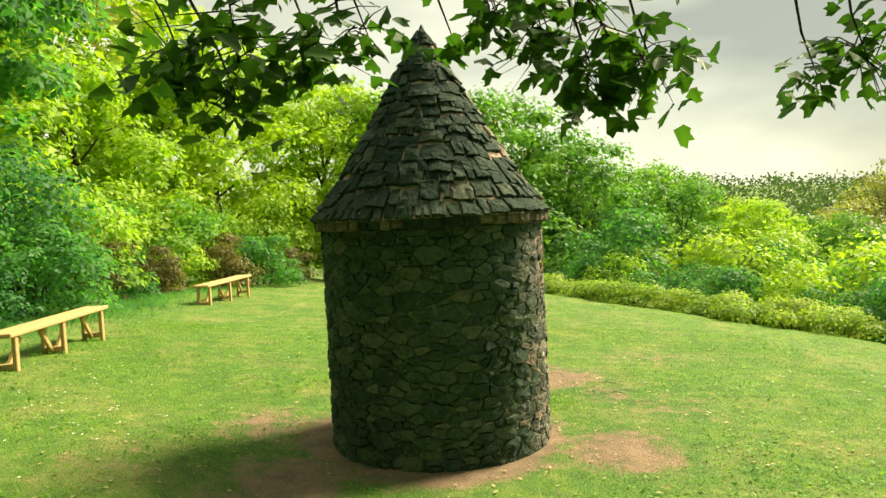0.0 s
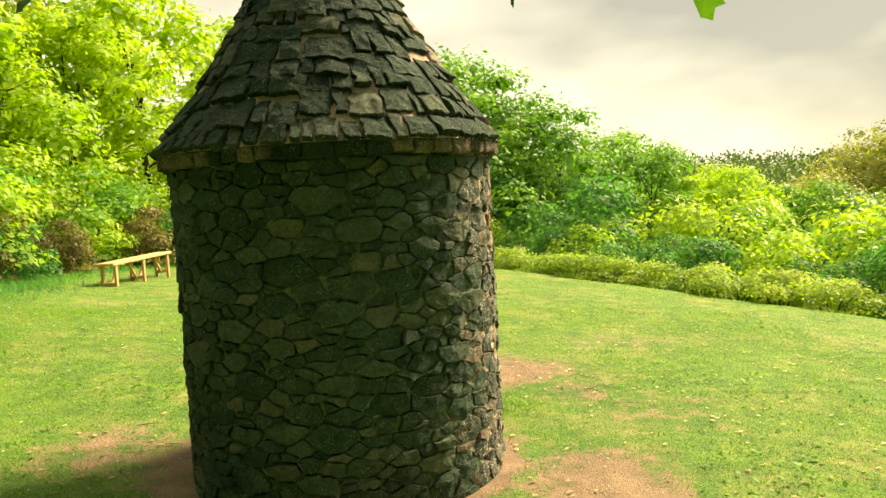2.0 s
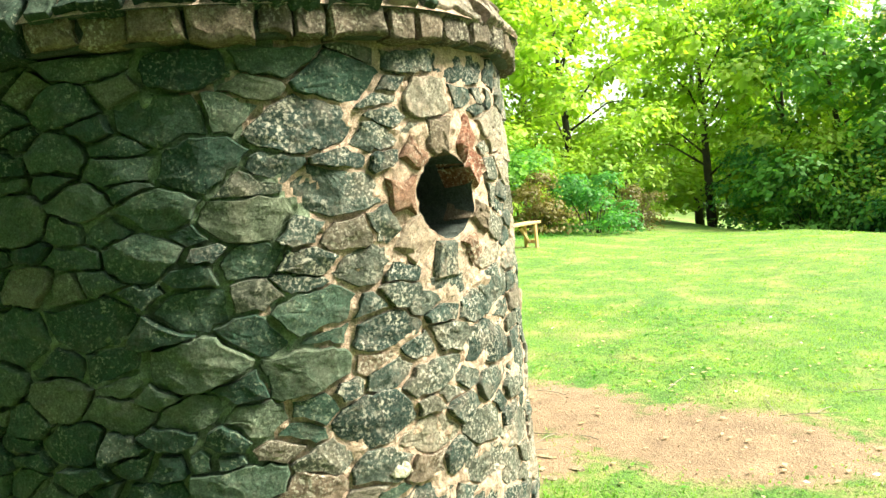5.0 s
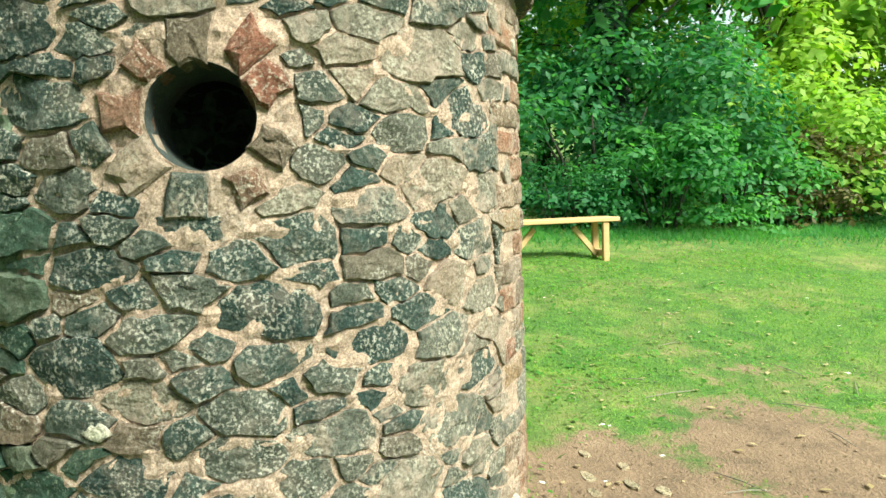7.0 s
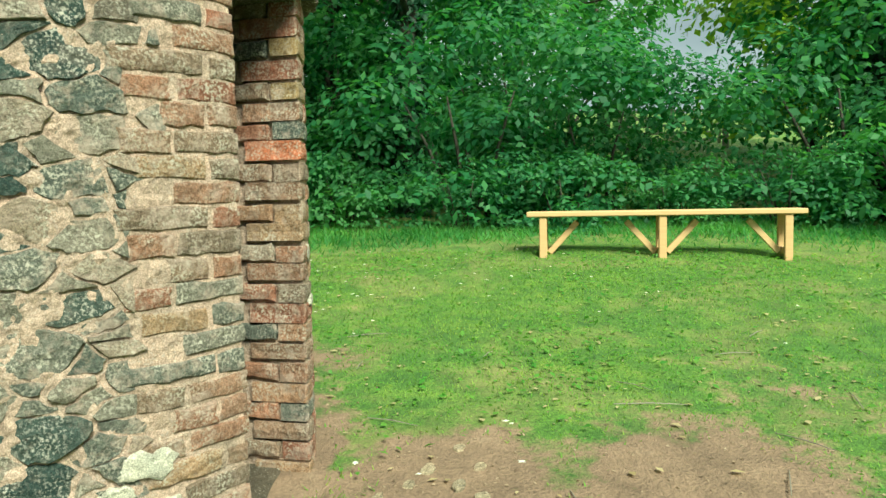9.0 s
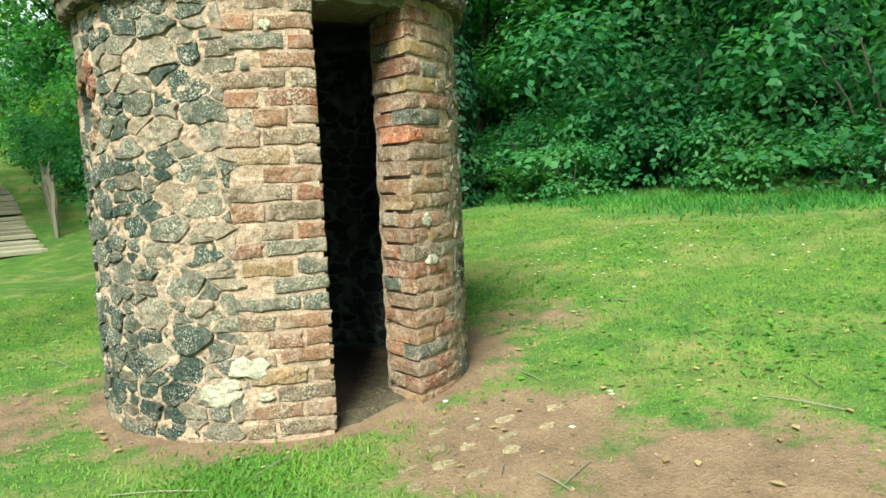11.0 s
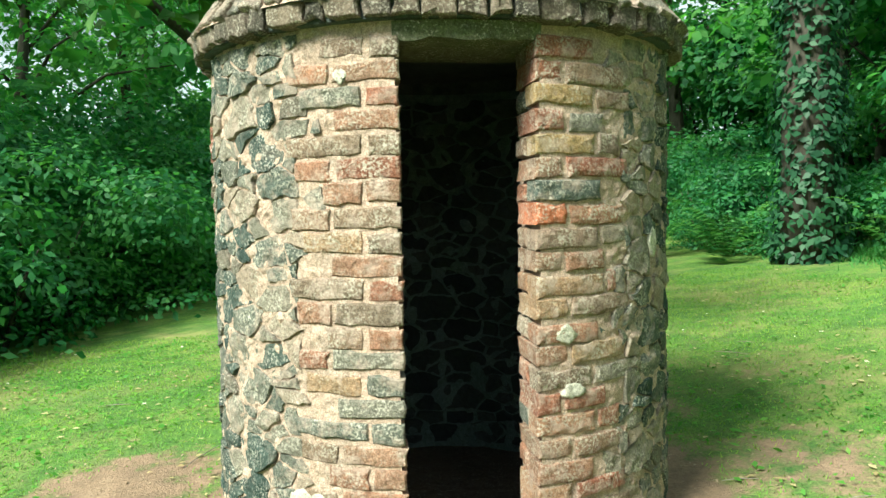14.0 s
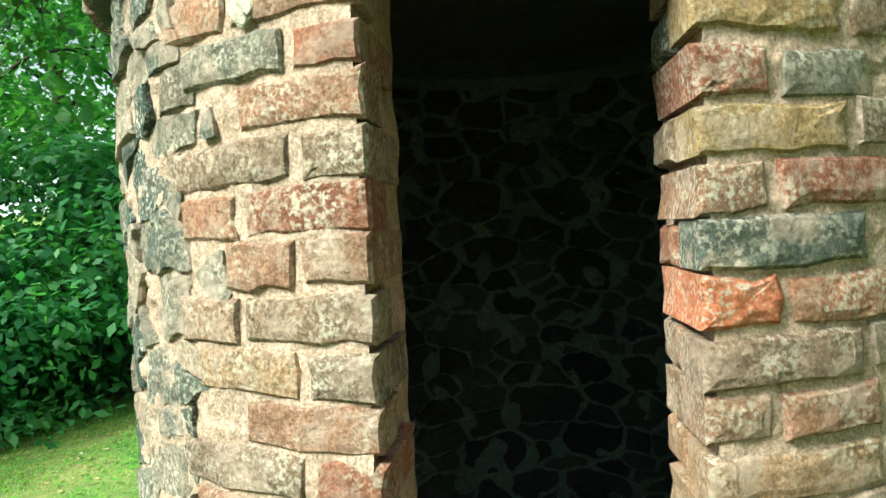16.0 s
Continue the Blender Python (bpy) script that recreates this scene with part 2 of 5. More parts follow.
def ground_material():
    m, t, b = material("lawn_and_soil")
    v = coords(t)
    a = t.nodes.new("ShaderNodeAttribute")
    a.attribute_name = "wear"
    broad, mid, fine = noise_tex(t, v, 0.5, 3.0), noise_tex(t, v, 5.0, 5.0, 0.7), noise_tex(t, v, 60.0, 4.0, 0.7)
    grass = ramp(t, mid, [(0.25, (0.036, 0.1, 0.018)), (0.5, (0.082, 0.175, 0.028)), (0.75, (0.17, 0.26, 0.045))])
    grass = blend(t, 0.5, grass, ramp(t, broad, [(0.3, (0.7, 0.85, 0.7)), (0.7, (1.35, 1.15, 0.9))]), "MULTIPLY")
    grass = blend(t, 0.8, grass, ramp(t, fine, [(0.32, (0.4, 0.45, 0.4)), (0.68, (1.6, 1.5, 1.4))]), "MULTIPLY")
    grass = blend(t, 0.7, grass, ramp(t, noise_tex(t, v, 170.0, 3.0, 0.7), [(0.35, (0.5, 0.55, 0.5)), (0.65, (1.5, 1.4, 1.3))]), "MULTIPLY")
    thin = noise_tex(t, v, 1.3, 6.0, 0.68)
    grass = blend(t, ramp(t, thin, [(0.48, (0, 0, 0)), (0.68, (0.75, 0.75, 0.75))]), grass, ramp(t, mid, [(0.3, (0.17, 0.17, 0.05)), (0.7, (0.33, 0.28, 0.12))]))
    soil = ramp(t, mid, [(0.25, (0.13, 0.085, 0.055)), (0.6, (0.25, 0.165, 0.108)), (0.85, (0.34, 0.245, 0.165))])
    soil = blend(t, 0.6, soil, ramp(t, fine, [(0.3, (0.55, 0.55, 0.55)), (0.7, (1.35, 1.35, 1.35))]), "MULTIPLY")
    add = t.nodes.new("ShaderNodeMath")
    add.operation = "MULTIPLY_ADD"
    t.links.new(mid, add.inputs[0])
    add.inputs[1].default_value = 1.1
    t.links.new(a.outputs["Fac"], add.inputs[2])
    mask = ramp(t, add.outputs[0], [(0.8, (0, 0, 0)), (1.15, (1, 1, 1))])
    t.links.new(blend(t, mask, grass, soil), b.inputs["Base Color"])
    b.inputs["Roughness"].default_value = 0.95
    bump(t, b, fine, 0.7, 0.03)
    return m


GROUND = ground_material()
SOIL = masonry("trodden_earth", [(0.0, (0.1, 0.08, 0.06)), (1.0, (0.1, 0.08, 0.06))], 0.2)
GRAVEL = masonry("pale_gravel", [(0.0, (0.36, 0.32, 0.26)), (1.0, (0.36, 0.32, 0.26))], 0.8, 30.0)
PEBBLE = masonry("buff_pebble", [(0.0, (0.3, 0.23, 0.16)), (1.0, (0.45, 0.36, 0.26))], 0.3)


# ---- mesh helpers ----
RNG = np.random.default_rng(7)


def mesh_of(name, verts, faces, mat, smooth=False):
    me = bpy.data.meshes.new(name)
    me.from_pydata([tuple(map(float, v)) for v in verts], [], faces)
    me.materials.append(mat)
    if smooth:
        me.polygons.foreach_set("use_smooth", [True] * len(me.polygons))
    me.update()
    return me


def fast_mesh(name, verts, faces, mat, smooth=False):
    """A mesh of many equal polygons, from arrays."""
    me = bpy.data.meshes.new(name)
    n, k = faces.shape
    me.vertices.add(len(verts))
    me.vertices.foreach_set("co", np.asarray(verts, dtype=np.float32).ravel())
    me.loops.add(n * k)
    me.loops.foreach_set("vertex_index", faces.astype(np.int32).ravel())
    me.polygons.add(n)
    me.polygons.foreach_set("loop_start", np.arange(0, n * k, k, dtype=np.int32))
    me.polygons.foreach_set("loop_total", np.full(n, k, dtype=np.int32))
    if smooth:
        me.polygons.foreach_set("use_smooth", np.ones(n, dtype=bool))
    me.materials.append(mat)
    me.update(calc_edges=True)
    return me


def child(name, me, parent, label=""):
    ob = new(name, me)
    ob.parent = parent
    return tagged(ob, label)


def thing(name, label, category, at=(0, 0, 0), turn=0.0, group="", kind=""):
    ob = new(name)
    ob.matrix_world = pose(*at, 0, 0, turn)
    ob.empty_display_size = 0.1
    return tagged(ob, label, category, group, kind)


def join_bits(bits):
    verts, faces, base = [], [], 0
    for v, f in bits:
        verts += list(v)
        faces += [tuple(base + i for i in q) for q in f]
        base += len(v)
    return verts, faces


def tube(points, radii, sides=8):
    """A tapered limb along points."""
    pts = [Vector(p) for p in points]
    verts, faces = [], []
    for i, p in enumerate(pts):
        d = (pts[min(i + 1, len(pts) - 1)] - pts[max(i - 1, 0)]).normalized()
        a = d.orthogonal().normalized()
        b = d.cross(a)
        for k in range(sides):
            w = 2 * math.pi * k / sides
            verts.append(p + (a * math.cos(w) + b * math.sin(w)) * radii[i])
    for i in range(len(pts) - 1):
        for k in range(sides):
            q = (k + 1) % sides
            faces.append((i * sides + k, i * sides + q, (i + 1) * sides + q, (i + 1) * sides + k))
    faces.append(tuple(range(sides))[::-1])
    faces.append(tuple((len(pts) - 1) * sides + k for k in range(sides)))
    return verts, faces


def box_bit(x0, x1, y0, y1, z0, z1, c=0.006):
    """A board with chamfered long edges."""
    bm = bmesh.new()
    bmesh.ops.create_cube(bm, size=1.0, matrix=Matrix.Translation(((x0 + x1) / 2, (y0 + y1) / 2, (z0 + z1) / 2)) @ Matrix.Diagonal((x1 - x0, y1 - y0, z1 - z0, 1)))
    bmesh.ops.bevel(bm, geom=bm.edges[:], offset=c, segments=1, affect="EDGES")
    bm.verts.index_update()
    out = [v.co.copy() for v in bm.verts], [tuple(v.index for v in f.verts) for f in bm.faces]
    bm.free()
    return out


def leaf_quads(centres, normals, sizes, rng, droop=0.5):
    """Pointed leaves as folded diamonds, facing roughly along the normals."""
    n = len(centres)
    d = normals + rng.normal(0, droop, (n, 3))
    d /= np.linalg.norm(d, axis=1)[:, None] + 1e-9
    a = np.cross(d, rng.normal(0, 1, (n, 3)))
    a /= np.linalg.norm(a, axis=1)[:, None] + 1e-9
    b = np.cross(d, a)
    s = sizes[:, None]
    v = np.stack([centres - a * s * 0.6, centres + b * s * 0.34 + d * s * 0.08, centres + a * s * 0.6, centres - b * s * 0.34 + d * s * 0.08], axis=1)
    return v.reshape(-1, 3), np.arange(4 * n).reshape(n, 4)


def cloud(lobes, count, size, rng, hollow=0.55):
    """Leaves spread over the outer parts of many lobes (x, y, z, rx, rz)."""
    L = np.array(lobes)
    w = L[:, 3] ** 2
    pick = rng.choice(len(L), count, p=w / w.sum())
    u = rng.normal(0, 1, (count, 3))
    u /= np.linalg.norm(u, axis=1)[:, None]
    u[:, 2] = np.where(u[:, 2] < -0.4, -u[:, 2] * 0.7, u[:, 2])
    r = hollow + (1.08 - hollow) * rng.random(count) ** 0.6
    r *= 1 + 0.22 * np.sin(9 * u[:, 0] + pick) * np.sin(8 * u[:, 1] + 2 * pick) * np.cos(7 * u[:, 2])
    c = L[pick, :3] + u * r[:, None] * np.stack([L[pick, 3], L[pick, 3], L[pick, 4]], axis=1)
    return c, u + np.array([0, 0, 0.6])


# ---- the lie of the land ----
CX, CY, RAD = -0.083, 6.074, 0.87


def soft(v, k=1.0):
    return np.logaddexp(0, v * k) / k


def brow(x, y):
    """Signed way past the edge of the lawn, towards the valley."""
    return (x - 2.4) * 0.778 + (y - 16.8) * 0.63


def height(x, y):
    x, y = np.asarray(x, float), np.asarray(y, float)
    z = -0.085 + 0.135 * soft(-x - 0.8, 1.6) - 0.075 * soft(-x - 4.6, 1.5)
    z = z - 0.02 * soft(x - 0.8, 1.2) - 0.075 * soft(x - 2.0, 1.5) + 0.095 * soft(x - 26.0, 0.3)
    z = z - 0.035 * soft(y - 9.5, 1.2) / (1 + np.exp(np.clip(1.5 * (x + 1.5), -30, 30)))
    z = z + 0.15 * soft(-y - 1.6, 1.2) - 0.15 * soft(-y - 14.0, 0.8)
    z = z + 0.07 * soft(-x - 8.0, 0.8)
    q = brow(x, y)
    drop = 0.22 * soft(q - 0.5, 0.9) - 0.2 * soft(q - 22, 0.3)
    far = np.hypot(x, y - 6)
    z = z - drop
    z = np.where(far > 60, np.clip(z, -6, 7), z)
    z = np.clip(z, -6, 9)
    a = np.arctan2(x, y)
    z = z + 17 * np.exp(-((far - 330) / 110) ** 2) * (0.75 + 0.25 * np.sin(a * 7 + 1)) + 14 * np.clip((far - 300) / 400, 0, 1)
    return z + 0.02 * np.sin(1.7 * x + 0.4) * np.sin(1.3 * y + 1.1) + 0.008 * np.sin(5.1 * x) * np.sin(4.3 * y)


def gz(x, y):
    return float(height(x, y))


def wear(x, y):
    """Where feet have worn the turf away."""
    x, y = np.asarray(x, float), np.asarray(y, float)
    d, a = np.hypot(x - CX, y - CY), np.arctan2(y - CY, x - CX)
    ring = np.exp(-((d - 0.95) / 0.28) ** 2) * (0.45 + 0.28 * np.cos(a - 2.2) * np.cos(2 * a))
    spots = ((0.75, 8.15, 1.0, 0.6, 0.75), (-0.2, 8.3, 0.8, 0.55, 0.75), (-0.15, 7.45, 0.6, 0.5, 0.75), (1.25, 5.6, 0.55, 0.7, 0.6), (-1.1, 5.0, 0.55, 0.7, 0.6),
             (-0.8, 4.0, 0.6, 0.7, 0.55), (2.0, 6.8, 0.9, 0.8, 0.3), (-1.2, 8.8, 1.2, 0.6, 0.3), (2.4, 9.3, 1.2, 0.7, 0.3), (-2.4, 5.2, 1.0, 1.0, 0.25), (1.5, 7.4, 0.5, 0.5, 0.4), (-1.55, 6.3, 0.5, 0.6, 0.45))
    out = ring
    for px, py, sx, sy, k in spots:
        out = np.maximum(out, k * np.exp(-((x - px) / sx) ** 2 - ((y - py) / sy) ** 2))
    grassy = np.exp(-((x - 0.62) / 0.42) ** 2 - ((y - 7.15) / 0.28) ** 2)
    return np.where(d < 0.93, 1.0, out * (1 - 0.9 * grassy))


def axis(lo, hi, step, reach, ratio):
    mid = list(np.arange(lo, hi + 1e-6, step))
    up, v, s = [], hi, step
    while v < reach:
        s *= ratio
        v += s
        up.append(v)
    down, v, s = [], lo, step
    while v > -reach:
        s *= ratio
        v -= s
        down.append(v)
    return np.array(down[::-1] + mid + up)


gx, gy = axis(-5.5, 6.0, 0.1, 900, 1.12), axis(0.0, 13.0, 0.1, 900, 1.12)
GX, GY = np.meshgrid(gx, gy)
gv = np.stack([GX, GY, height(GX, GY)], axis=2).reshape(-1, 3)
ni, nj = len(gx), len(gy)
idx = np.arange(ni * nj).reshape(nj, ni)
gf = np.stack([idx[:-1, :-1], idx[:-1, 1:], idx[1:, 1:], idx[1:, :-1]], axis=2).reshape(-1, 4)
ground_mesh = fast_mesh("ground", gv, gf, GROUND, True)
att = ground_mesh.attributes.new("wear", "FLOAT", "POINT")
att.data.foreach_set("value", wear(GX, GY).astype(np.float32).ravel())
ground = tagged(new("ground", ground_mesh), "trodden green lawn with bare brown earth patches", "ground", "", "structure")

# ---- the stone hut ----
DOOR = math.atan2(0.866, 0.083)
DOOR_HALF, DOOR_TOP = 0.198, 1.585
WALL_TOP, INNER = 1.64, 0.60
BASE = -0.16
TAPER = 0.014
HOLE_A, HOLE_Z, HOLE_R = radians(-5.8), 1.262, 0.115
hut = thing("stone_hut", "small round rubble stone hut with a conical slab roof", "stone hut", (CX, CY, 0))


def on_wall(u, z, r):
    """u metres round the wall from the door's middle, anticlockwise from above."""
    a = DOOR + u / RAD
    return (r * math.cos(a), r * math.sin(a), z)


def core_r(a):
    """Radius of the mortar, a radians from the door: flush at the door and the porthole, raked out at the back."""
    return 0.857 - 0.013 * max(0.0, -math.cos(a + 0.1)) ** 1.2 + 0.004 * max(0.0, math.cos(a)) ** 4


def wall_core():
    n = 400
    a0 = math.asin((DOOR_HALF + 0.012) / 0.86)
    b0 = math.asin((DOOR_HALF + 0.012) / INNER)
    levels = [BASE + (WALL_TOP - BASE) * k / 120 for k in range(121)]
    verts, faces = [], []
    rows = []
    for z in levels:
        ring_o, ring_i = [], []
        for k in range(n + 1):
            s = k / n
            ao, ai = a0 + s * (2 * math.pi - 2 * a0), b0 + s * (2 * math.pi - 2 * b0)
            calm = min(1.0, max(0.3, min(ao, 2 * math.pi - ao) / 0.62 - 0.3))
            ri = INNER - 0.003 + 0.016 * noise.noise((ai * 9, z * 14, 8.0))
            ro = core_r(ao) + calm * 0.012 * noise.noise((ao * 15, z * 20, 1.0)) + calm * 0.008 * noise.noise((ao * 42, z * 55, 4.0))
            for ang, r, ring_ in ((ao, ro, ring_o), (ai, ri, ring_i)):
                ring_.append(len(verts))
                verts.append((r * math.cos(DOOR + ang), r * math.sin(DOOR + ang), z))
        rows.append((ring_o, ring_i))
    for (o1, i1), (o2, i2) in zip(rows, rows[1:]):
        for k in range(n):
            faces.append((o1[k], o1[k + 1], o2[k + 1], o2[k]))
            faces.append((i1[k + 1], i1[k], i2[k], i2[k + 1]))
        faces.append((i1[0], o1[0], o2[0], i2[0]))
        faces.append((o1[n], i1[n], i2[n], o2[n]))
    (o1, i1), (o2, i2) = rows[0], rows[-1]
    for k in range(n):
        faces.append((o2[k], o2[k + 1], i2[k + 1], i2[k]))
        faces.append((o1[k + 1], o1[k], i1[k], i1[k + 1]))
    me = mesh_of("wall", verts, faces, MORTAR)
    ob = new("wall", me)
    bm = bmesh.new()
    axis_m = Matrix.Rotation(HOLE_A, 4, "Z") @ Matrix.Translation((0.75, 0, HOLE_Z)) @ Matrix.Rotation(radians(90), 4, "Y")
    bmesh.ops.create_cone(bm, cap_ends=True, segments=24, radius1=HOLE_R - 0.012, radius2=HOLE_R, depth=0.7, matrix=axis_m)
    cut_me = bpy.data.meshes.new("cut")
    bm.to_mesh(cut_me)
    bm.free()
    cut = new("cut", cut_me)
    mod = ob.modifiers.new("opening", "BOOLEAN")
    mod.object, mod.operation, mod.solver = cut, "DIFFERENCE", "EXACT"
    done = bpy.data.meshes.new_from_object(ob.evaluated_get(bpy.context.evaluated_depsgraph_get()))
    ob.modifiers.clear()
    ob.data = done
    done.materials.append(INNER_SHADE)
    done.materials.append(OLD_SHADE_MORTAR)
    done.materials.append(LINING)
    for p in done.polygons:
        # Back sector: old mortar with shade painted in, its edge broken by noise.
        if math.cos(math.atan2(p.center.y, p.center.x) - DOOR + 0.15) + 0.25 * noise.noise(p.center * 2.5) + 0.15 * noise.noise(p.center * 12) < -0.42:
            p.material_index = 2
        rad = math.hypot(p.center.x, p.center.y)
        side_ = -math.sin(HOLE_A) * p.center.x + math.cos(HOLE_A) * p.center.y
        # Inner faces and porthole bore take the shade-darkened materials.
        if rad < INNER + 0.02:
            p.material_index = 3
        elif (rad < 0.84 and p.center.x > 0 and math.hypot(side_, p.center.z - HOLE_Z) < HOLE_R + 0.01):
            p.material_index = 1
    bpy.data.objects.remove(cut)
    ob.parent = hut
    return ob


wall = wall_core()


def clip(poly, nx, ny, c):
    """The part of a polygon where nx*x + ny*y <= c."""
    out = []
    for (x1, y1), (x2, y2) in zip(poly, poly[1:] + poly[:1]):
        d1, d2 = nx * x1 + ny * y1 - c, nx * x2 + ny * y2 - c
        if d1 <= 0:
            out.append((x1, y1))
        if d1 * d2 < 0:
            s = d1 / (d1 - d2)
            out.append((x1 + s * (x2 - x1), y1 + s * (y2 - y1)))
    return out


def rubble_cells(u0, u1, z0, z1, rng, hole=None, sizes=((0.125, 0.1), (0.095, 0.3), (0.07, 0.45), (0.05, 0.5), (0.034, 0.35)), gap=0.0075, K=1.9):
    """Random rubble as polygons in (u, z): a few large stones first, then smaller ones fitted between."""
    S = np.zeros((0, 3))
    if hole:
        S = np.array([(hole[0], hole[1] * K, hole[2])])
    area = (u1 - u0) * (z1 - z0) * K
    for size, share in sizes:
        for _ in range(int(6 * share * area / (math.pi * size * size))):
            su, sz, sr = rng.uniform(u0, u1), rng.uniform(z0, z1) * K, size * rng.uniform(0.85, 1.15)
            if len(S) == 0 or np.all(np.hypot(S[:, 0] - su, S[:, 1] - sz) > 0.88 * (S[:, 2] + sr)):
                S = np.vstack([S, (su, sz, sr)])
    cells = []
    for i in range(1 if hole else 0, len(S)):
        su, sz, w = S[i]
        poly = [(max(u0, su - 0.3), max(z0 * K, sz - 0.3)), (min(u1, su + 0.3), max(z0 * K, sz - 0.3)), (min(u1, su + 0.3), min(z1 * K, sz + 0.3)), (max(u0, su - 0.3), min(z1 * K, sz + 0.3))]
        d = np.hypot(S[:, 0] - su, S[:, 1] - sz)
        g = gap * rng.uniform(0.4, 1.7)
        for j in np.argsort(d)[1:40]:
            nx, ny = S[j, 0] - su, S[j, 1] - sz
            n = math.hypot(nx, ny)
            c = (S[j, 0] ** 2 + S[j, 1] ** 2 - su * su - sz * sz - 0.6 * (S[j, 2] ** 2 - w * w)) / 2
            poly = clip(poly, nx / n, ny / n, c / n - g)
            if len(poly) < 3:
                break
        if len(poly) < 3:
            continue
        poly = [(a, b / K) for a, b in poly]
        if min(max(p[0] for p in poly) - min(p[0] for p in poly), max(p[1] for p in poly) - min(p[1] for p in poly)) > 0.022:
            cells.append(poly)
    return cells


def warp(u, z):
    """A smooth drift that bends straight joints."""
    return (u + 0.022 * noise.noise((u * 9, z * 13, 2.0)) + 0.009 * noise.noise((u * 38, z * 38, 5.0)), z + 0.018 * noise.noise((u * 8, z * 14, 7.0)) + 0.008 * noise.noise((u * 38, z * 38, 9.0)))


def stone_bit(poly, rng, put, back=-0.03, proud=(0.002, 0.017), bend=True):
    """A rough stone with this outline: ragged sides, broken shoulder and a face of a few split planes."""
    ring = []
    reach = min(max(p[0] for p in poly) - min(p[0] for p in poly), max(p[1] for p in poly) - min(p[1] for p in poly))
    wild = min(1.0, reach / 0.09)
    for (x1, y1), (x2, y2) in zip(poly, poly[1:] + poly[:1]):
        n = 1 + min(6, int(math.hypot(x2 - x1, y2 - y1) / 0.024))
        for k in range(n):
            q = (x1 + (x2 - x1) * k / n, y1 + (y2 - y1) * k / n)
            q = warp(*q) if bend else q
            ring.append((q[0] + rng.normal(0, 0.0022) * wild, q[1] + rng.normal(0, 0.0022) * wild))
    cx, cy = sum(p[0] for p in ring) / len(ring), sum(p[1] for p in ring) / len(ring)
    n, h = len(ring), rng.uniform(*proud)
    planes = []
    for k in range(3):
        a, g = rng.uniform(0, 6.283), rng.uniform(0.02, 0.28) * min(1.0, h / 0.012)
        planes.append((g * math.cos(a), g * math.sin(a), h + rng.uniform(0.0, 0.006)))

    def face(x, y):
        return max(0.0, min(o - px * (x - cx) - py * (y - cy) for px, py, o in planes))
    verts = []
    for s, d, jit in ((1.0, back, 0.0), (0.995, -0.005, 0.0006), (0.95, 0.0, 0.0016), (0.62, 0.0, 0.0024), (0.3, 0.0, 0.0024)):
        for (x, y) in ring:
            u, v = cx + (x - cx) * s, cy + (y - cy) * s
            e = d if s > 0.999 else face(u, v) + d + 3 * jit * wild * noise.noise((u * 26, v * 26, h * 900))
            verts.append(put(u, v, e))
    verts.append(put(cx, cy, face(cx, cy)))
    faces = []
    for r in range(4):
        for k in range(n):
            q = (k + 1) % n
            faces.append((r * n + k, r * n + q, (r + 1) * n + q, (r + 1) * n + k))
    for k in range(n):
        faces.append((4 * n + k, 4 * n + (k + 1) % n, 5 * n))
    return verts, faces


def block_bit(w, h, d, rng, worn=0.006, jit=0.0025):
    """A brick or slab, x wide, z high, its face at y = 0 looking to -y, d deep, with worn, broken front edges."""
    nx, nz = max(2, min(5, int(w / 0.045) + 1)), 2
    rim = [(-1 + 2 * k / nx, -1) for k in range(nx)] + [(1, -1 + 2 * k / nz) for k in range(nz)] + [(1 - 2 * k / nx, 1) for k in range(nx)] + [(-1, 1 - 2 * k / nz) for k in range(nz)]
    n = len(rim)
    pts = []
    wob = [(rng.normal(0, jit), rng.normal(0, jit)) for _ in rim]
    for y, m, j in ((d, 0.0, 0.0), (worn * 1.2, 0.0, 0.3), (worn * 0.25, worn * 0.7, 0.4), (0.0, worn * 2.2, 0.4)):
        for (sx, sz), (jx, jz) in zip(rim, wob):
            pts.append((sx * (w / 2 - m) + jx, y + (rng.normal(0, jit * j) if j else 0), sz * (h / 2 - m) + jz))
    faces = []
    for r in range(3):
        for k in range(n):
            q = (k + 1) % n
            faces.append((r * n + k, r * n + q, r * n + n + q, r * n + n + k))
    t0 = 3 * n
    top = [t0 + (2 * nx + nz - k) % n for k in range(nx + 1)]
    for k in range(nx):
        quad = [t0 + k, t0 + k + 1, top[k + 1], top[k]]
        if k == 0:
            quad.append(t0 + n - 1)
        if k == nx - 1:
            quad.insert(2, t0 + nx + 1)
        faces.append(tuple(quad))
    return pts, faces


QUOIN = 0.30
GIRTH = 2 * math.pi * RAD
HOLE_U = ((HOLE_A - DOOR) % (2 * math.pi)) * RAD
rng = np.random.default_rng(11)
cells = rubble_cells(DOOR_HALF + 0.2, GIRTH - DOOR_HALF - 0.2, -0.09, WALL_TOP - 0.012, rng, (HOLE_U, HOLE_Z, 0.205))


def quoin_edge(z, side):
    """How far the brick jamb reaches at this height."""
    k = int((z + 0.1) / 0.0705)
    return DOOR_HALF + (0.335, 0.235, 0.32, 0.345, 0.24, 0.30)[(k * (5 if side > 0 else 7) + (0 if side > 0 else 2)) % 6]


